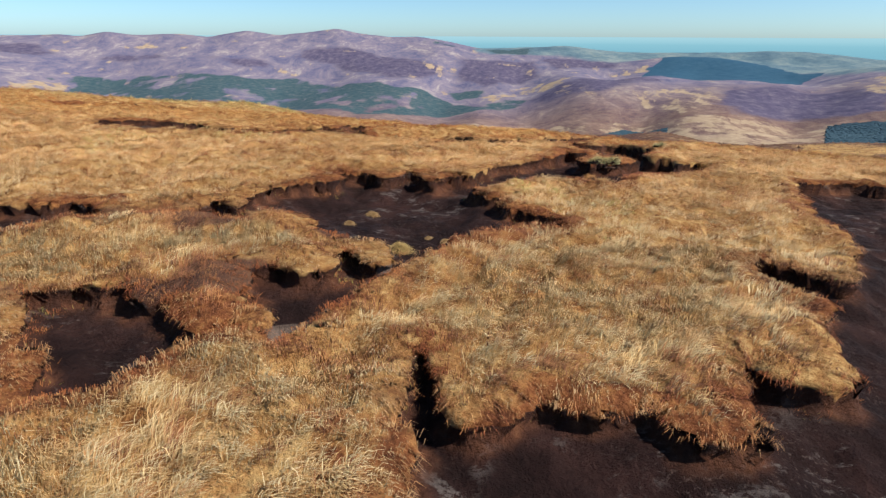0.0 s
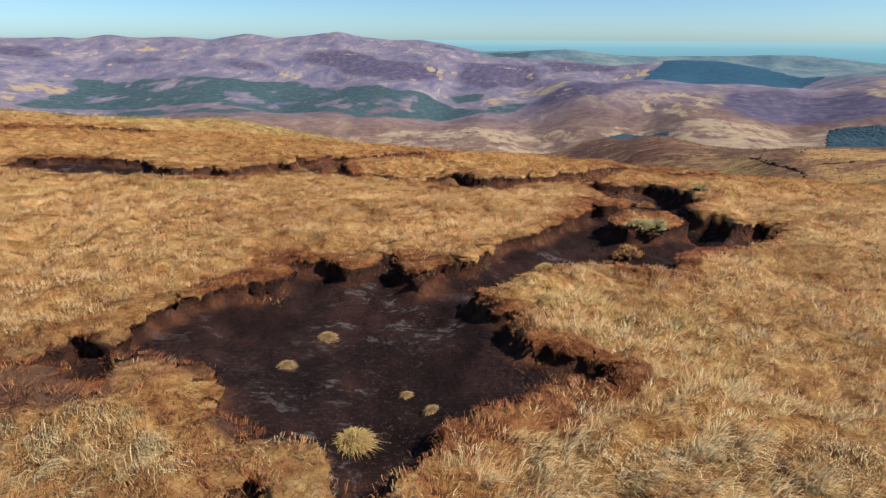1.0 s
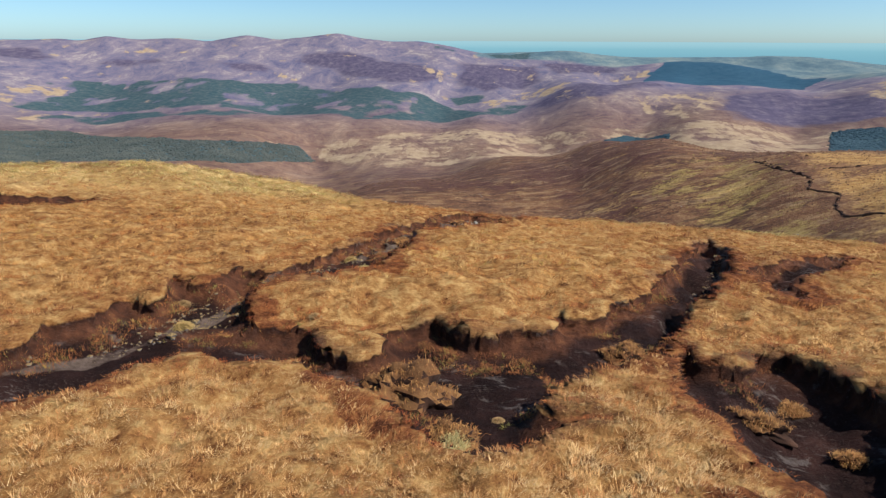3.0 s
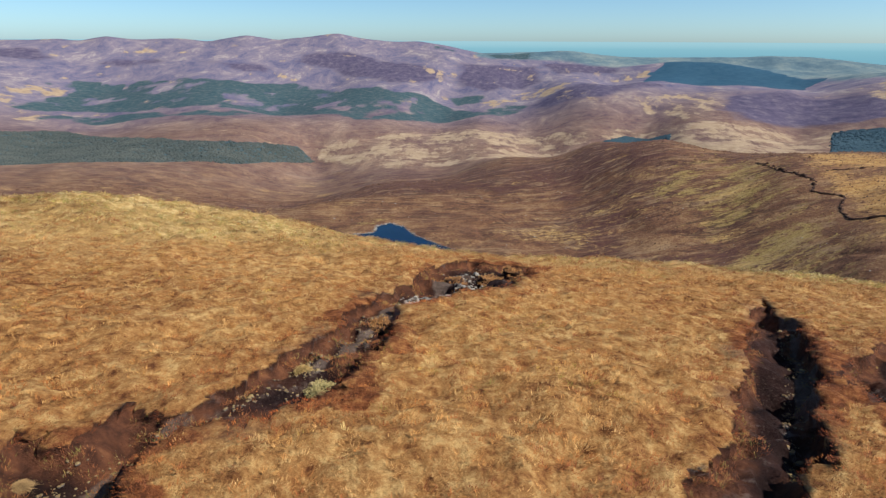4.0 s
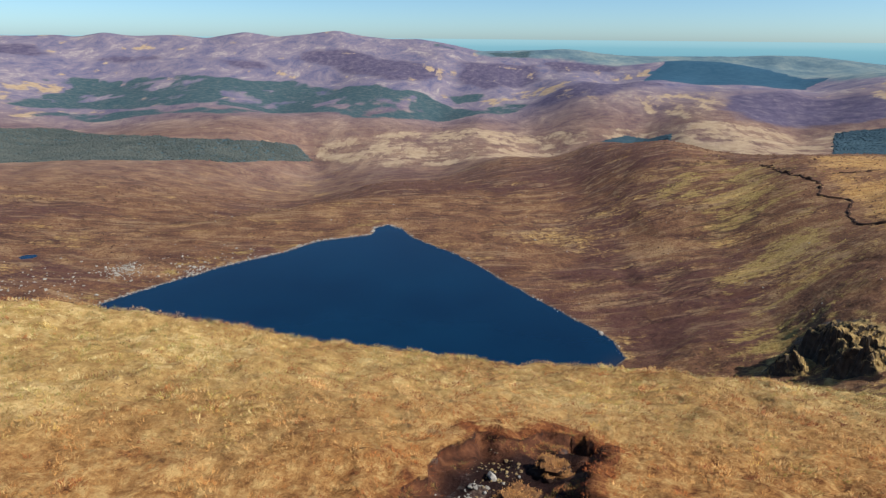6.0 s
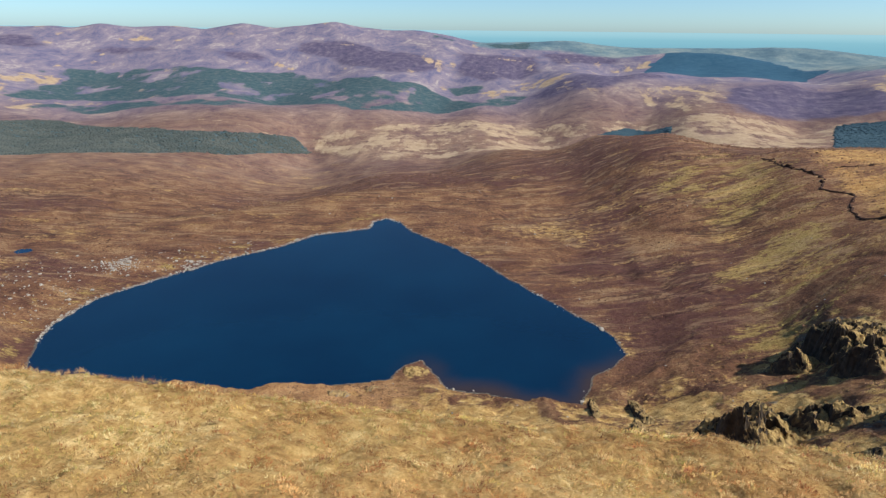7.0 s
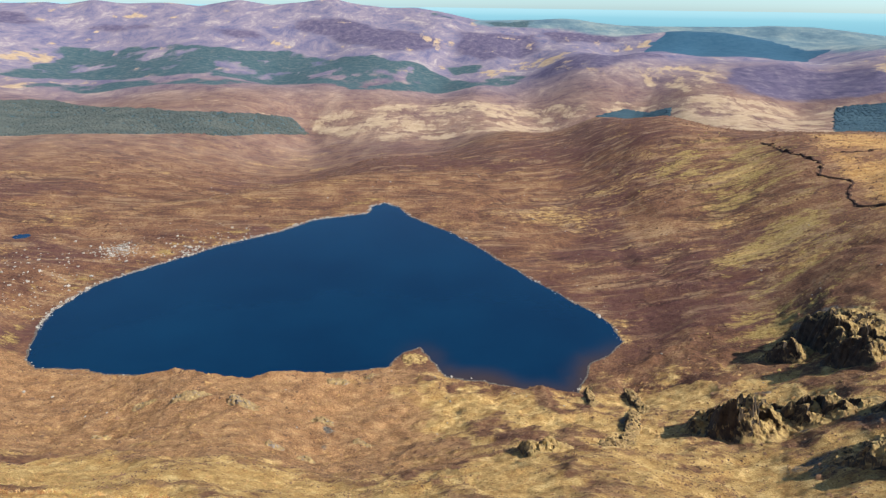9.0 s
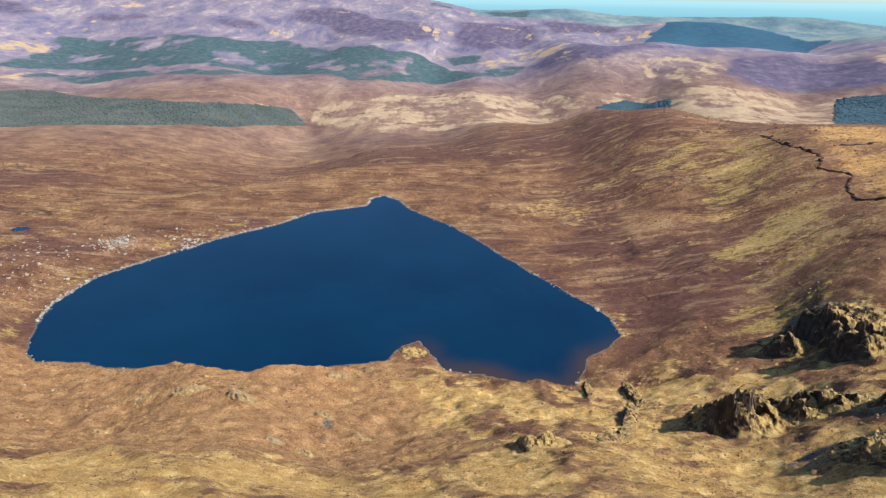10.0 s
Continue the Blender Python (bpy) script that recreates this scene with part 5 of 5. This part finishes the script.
for i in range(46):
    x, y = hub[i % 9] + rng.normal(0, 14, 2)
    if -inside(np.array([x]), np.array([y]), LAKE)[0] < 5:
        continue
    s = rng.uniform(0.8, 1.5)
    bm = lump(s, s * rng.uniform(0.7, 1.1), s * 0.7, 300 + i, 0.35, 2, True)
    me = bpy.data.meshes.new("boulder")
    bm.to_mesh(me)
    bm.free()
    me.materials.append(STONE)
    ob = tagged(new("boulder", me), "large pale granite boulder on the moraine by the lake", "boulder", "boulders by the lake")
    ob.matrix_world = pose(x, y, height(x, y) + 0.1 * s, 0, 0, rng.uniform(0, 360))

# stones in the stream gullies
x, y = rng.uniform(-9, 8, 40000), rng.uniform(28, 60, 40000)
line = np.interp(y, [28, 34, 37, 41, 45, 49, 52, 55, 58], [-12, -6.2, -5.2, -2.4, -1.2, -0.2, 1.2, 2.6, 4.0])
d = bare(x, y)
keep = (d > 0.30) & (np.abs(x - line) < 0.55 + 0.5 * grain(x, y, 2.0, 121)) & (fractal(x, y, 2.4, 122) > -0.15)
x, y, d = x[keep][:1100], y[keep][:1100], d[keep][:1100]
size = rng.gamma(1.4, 0.014, len(x)) + 0.008
stones("gully_stones", np.c_[x, y, land(x, y) + relief(x, y, d) + size * 0.25, size], "grey angular stones washed out in the gully", SLAB)
y = rng.triangular(47.5, 49.8, 56.0, 1100)
x = np.interp(y, [47.5, 49.1, 50.4, 51.2, 54.7, 57], [-0.5, 0.2, 1.1, 1.7, 2.5, 3.2]) + rng.normal(0, 0.42, 1100)
d = bare(x, y)
keep = (d > 0.12) & (fractal(x, y, 1.1, 123) > -0.12)
x, y, d = x[keep], y[keep], d[keep]
size = rng.gamma(1.4, 0.018, len(x)) + 0.010
stones("gully_gravel", np.c_[x, y, land(x, y) + relief(x, y, d) + size * 0.35, size], "pale broken gravel washed bare on the gully floor", STONE)
x, y = rng.uniform(8, 22, 40000), rng.uniform(36, 54, 40000)
d = bare(x, y)
line = np.interp(y, [36, 40, 44, 48, 53], [8.6, 10.6, 12.9, 14.9, 17.2])
keep = (d > 0.30) & (np.abs(x - line) < 0.6)
x, y, d = x[keep][:600], y[keep][:600], d[keep][:600]
size = rng.gamma(1.4, 0.014, len(x)) + 0.008
stones("gully_stones", np.c_[x, y, land(x, y) + relief(x, y, d) + size * 0.25, size], "grey stones in the stream gully near the rim", SLAB)


def tussock(x, y, size, tint, label, seed):
    """A clump of grass on its own small mound."""
    thing = new("grass_tussock")
    z = height(x, y)
    thing.matrix_world = pose(x, y, z - 0.02)
    part("mound", lump(size * 0.62, size * 0.58, size * 0.42, seed, 0.3, 3), TURF, thing, "brown matted mound")
    n = 1300
    t, q = rng.uniform(0, 6.283, n), np.sqrt(rng.random(n))
    bx, by = q * np.cos(t) * size * 0.55, q * np.sin(t) * size * 0.5
    bz = size * 0.40 * np.sqrt(np.maximum(0, 1 - q * q)) - 0.02
    colour = np.array(tint)[None] * rng.uniform(0.65, 1.3, (n, 1))
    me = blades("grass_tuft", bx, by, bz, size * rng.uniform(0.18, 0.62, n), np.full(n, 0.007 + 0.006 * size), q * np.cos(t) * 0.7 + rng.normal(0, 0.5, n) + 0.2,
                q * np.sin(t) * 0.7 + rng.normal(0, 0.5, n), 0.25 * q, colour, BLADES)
    ob = new("grass_tuft", me)
    ob.parent = thing
    tagged(ob, kind="stuff")
    return tagged(thing, label, "grass tussock", "tussocks in the peat hollows")


for i, (x, y, s) in enumerate([(-0.98, 13.13, 0.52), (0.06, 14.07, 0.30), (-1.96, 16.47, 0.42), (-2.4, 15.2, 0.34), 
                              (-0.36, 14.64, 0.24), (2.7, 20.07, 0.55), (4.84, 21.34, 0.30), (-2.6, 41.25, 0.5), (-1.93, 40.27, 0.5), (-6.08, 34.34, 0.55), (-2.66, 34.98, 0.45),
                              (-6.79, 36.08, 0.45), (2.08, 30.48, 0.32), (2.99, 30.63, 0.3)]):
    gold = i in (0, 5, 7, 9)
    tussock(x, y, (0.66 if gold else 0.55) * s, (0.50, 0.33, 0.12) if gold else (0.40, 0.25, 0.11), "golden grass tussock standing on wet peat" if gold else "straw-brown grass tussock on bare peat", 60 + i)


def peat_lump(x, y, s, top, label, seed, long_by=1.5, turn_=0):
    """A block of peat left standing, its sides bare and its top still grown over."""
    thing = new("peat_hag")
    thing.matrix_world = pose(x, y, height(x, y) - 0.06, 0, 0, turn_)
    body = lump(s * long_by, s, s * 0.85, seed, 0.62, 4)
    body.normal_update()
    grown = [f for f in body.faces if f.normal.z > 0.52 + 0.25 * noise.noise(f.calc_center_median() * 5.0) and f.calc_center_median().z > 0.2 * s]
    spots_ = np.array([(*f.calc_center_median(), f.normal.x, f.normal.y) for f in grown])
    cap = body.copy()
    kept = {f.index for f in grown}
    bmesh.ops.delete(body, geom=grown, context="FACES")
    cap.faces.ensure_lookup_table()
    bmesh.ops.delete(cap, geom=[f for f in cap.faces if f.index not in kept], context="FACES")
    part("peat_body", body, PEAT, thing)
    part("turf_cap", cap, top, thing)
    n = 700
    p = spots_[rng.integers(0, len(spots_), n)]
    colour = (np.array([(0.34, 0.14, 0.045), (0.55, 0.29, 0.10), (0.42, 0.20, 0.065)]) if top is TURF else np.array([(0.46, 0.37, 0.15), (0.55, 0.46, 0.21), (0.40, 0.29, 0.11)]))[rng.integers(0, 3, n)] * rng.uniform(0.7, 1.3, (n, 1))
    me = blades("grass_tuft", p[:, 0] + rng.normal(0, 0.03, n), p[:, 1] + rng.normal(0, 0.03, n), p[:, 2], rng.uniform(0.07, 0.20, n), np.full(n, 0.011),
                0.7 * p[:, 3] + rng.normal(0, 0.4, n), 0.7 * p[:, 4] + rng.normal(0, 0.4, n), 0.15 + 0 * p[:, 0], colour, BLADES)
    ob = new("grass_tuft", me)
    ob.parent = thing
    tagged(ob, kind="stuff")
    return tagged(thing, label, "peat hag", "peat hags in the hollows")


for i, (x, y, s, lb, tn) in enumerate([(7.6, 30.6, 0.30, 1.9, -35), (8.8, 31.5, 0.22, 1.5, 10), (9.1, 29.7, 0.20, 1.7, 5),
                                      (0.05, 31.68, 0.75, 1.4, -20), (1.02, 29.26, 0.42, 1.2, 0), (5.39, 22.32, 0.32, 1.3, 40), (5.84, 34.0, 0.5, 1.2, 0),
                                      (1.6, 52.6, 0.45, 1.3, 40), (3.4, 54.6, 0.5, 1.2, 20), (-1.0, 45.6, 0.4, 1.3, 60), (4.9, 56.2, 0.5, 1.2, 0),
                                      (-0.9, 43.2, 0.4, 1.2, 20)]):
    peat_lump(x, y, s, TURF, "crumbling brown peat hag with withered turf on top", 80 + 3 * i, lb, tn)
for i, (x, y, s) in enumerate([(5.85, 23.25, 0.34), (6.35, 23.3, 0.36), (1.1, 29.0, 0.36), (-2.0, 40.6, 0.42), (10.9, 31.0, 0.3)]):
    ob = peat_lump(x, y, s * 0.8, MOSS, "", 150 + 2 * i, 1.1, 40 * i)
    ob.name = "moss_hummock"
    tagged(ob, "pale grey-green moss hummock on the edge of the peat", "moss", "moss hummocks")


def scarp(points, tall, label):
    """A dark eroded peat edge winding over the plateau."""
    p = []
    for (x0, y0), (x1, y1) in zip(points, points[1:]):
        n = max(2, int(math.hypot(x1 - x0, y1 - y0) / 2.0))
        p += [(x0 + (x1 - x0) * k / n, y0 + (y1 - y0) * k / n) for k in range(n)]
    rows = []
    for i, (x, y) in enumerate(p):
        x, y = x + 5 * noise.noise(Vector((i * 0.31, 1, 2))), y + 5 * noise.noise(Vector((i * 0.31, 5, 7)))
        z, t = height(x, y), tall * max(0.0, 0.45 + 1.7 * noise.noise(Vector((i * 0.37, 9, 1))))
        rows += [(x - 2.2, y - 1.0, z - 1.0), (x - 1.0, y - 0.4, z + t * 0.55), (x - 0.5, y, z + t), (x + 0.8, y + 0.3, z + t * 0.8), (x + 5.0, y + 1.5, z - 0.6)]
    ob = new("peat_scarp", sheet("peat_scarp", np.array(rows), 5, PEAT))
    return tagged(ob, label, "peat edge")


scarp([(407, 812), (395, 737), (397, 711), (401, 671), (383, 643), (398, 613), (376, 584), (367, 554), (384, 528), (400, 520)], 2.4, "dark eroded peat edge winding along the plateau")
scarp([(430, 700), (455, 690), (480, 694)], 2.0, "short dark peat edge on the plateau")


def trees_of(name, outline, count, tall, label, material=CONIFER, broad_=0.39):
    """A plantation of small conifers in one mesh."""
    q = np.array(outline)
    x, y = rng.uniform(q[:, 0].min(), q[:, 0].max(), count * 3), rng.uniform(q[:, 1].min(), q[:, 1].max(), count * 3)
    keep = (inside(x, y, outline) > 8 * rng.random(count * 3)) & (fractal(x, y, 70, 131) > -0.62)
    x, y = x[keep][:count], y[keep][:count]
    z = shored(x, y, land(x, y))[0]
    n, sides = len(x), 5
    h, w = tall * rng.uniform(0.55, 1.25, n), tall * broad_ * rng.uniform(0.75, 1.25, n)
    ang = np.arange(sides) * 2 * np.pi / sides
    jag = rng.uniform(0.7, 1.3, (n, sides))
    low = np.stack([x[:, None] + w[:, None] * jag * np.cos(ang), y[:, None] + w[:, None] * jag * np.sin(ang), np.repeat((z - 1)[:, None], sides, 1)], -1)
    midr = np.stack([x[:, None] + 0.75 * w[:, None] * jag * np.cos(ang + 0.5), y[:, None] + 0.75 * w[:, None] * jag * np.sin(ang + 0.5), (z + 0.45 * h)[:, None] + 0 * ang], -1)
    tip = np.stack([x, y, z + h], -1)[:, None]
    co = np.concatenate([low, midr, tip], 1).reshape(-1, 3)
    m = 2 * sides + 1
    tri = []
    for a in range(sides):
        b = (a + 1) % sides
        tri += [(a, b, sides + a), (b, sides + b, sides + a), (sides + a, sides + b, 2 * sides)]
    faces = (np.arange(n)[:, None, None] * m + np.array(tri)[None]).reshape(-1, 3)
    me = bpy.data.meshes.new(name)
    me.from_pydata(co.tolist(), [], faces.tolist())
    me.materials.append(material)
    return tagged(new(name, me), label, "conifers", kind="stuff")


trees_of("conifer_wood", WOOD, 9000, 2.8, "dark green conifer wood on the valley floor", CONIFER, 1.9)
trees_of("conifer_wood", RIGHT_WOOD, 6500, 2.0, "dense dark blue-green spruce plantation on the hill's foot", BLUE_SPRUCE, 3.2)
trees_of("conifer_wood", CREST_WOOD, 2800, 3.0, "thin dark belt of conifers behind the brown ridge", BLUE_SPRUCE, 2.6)
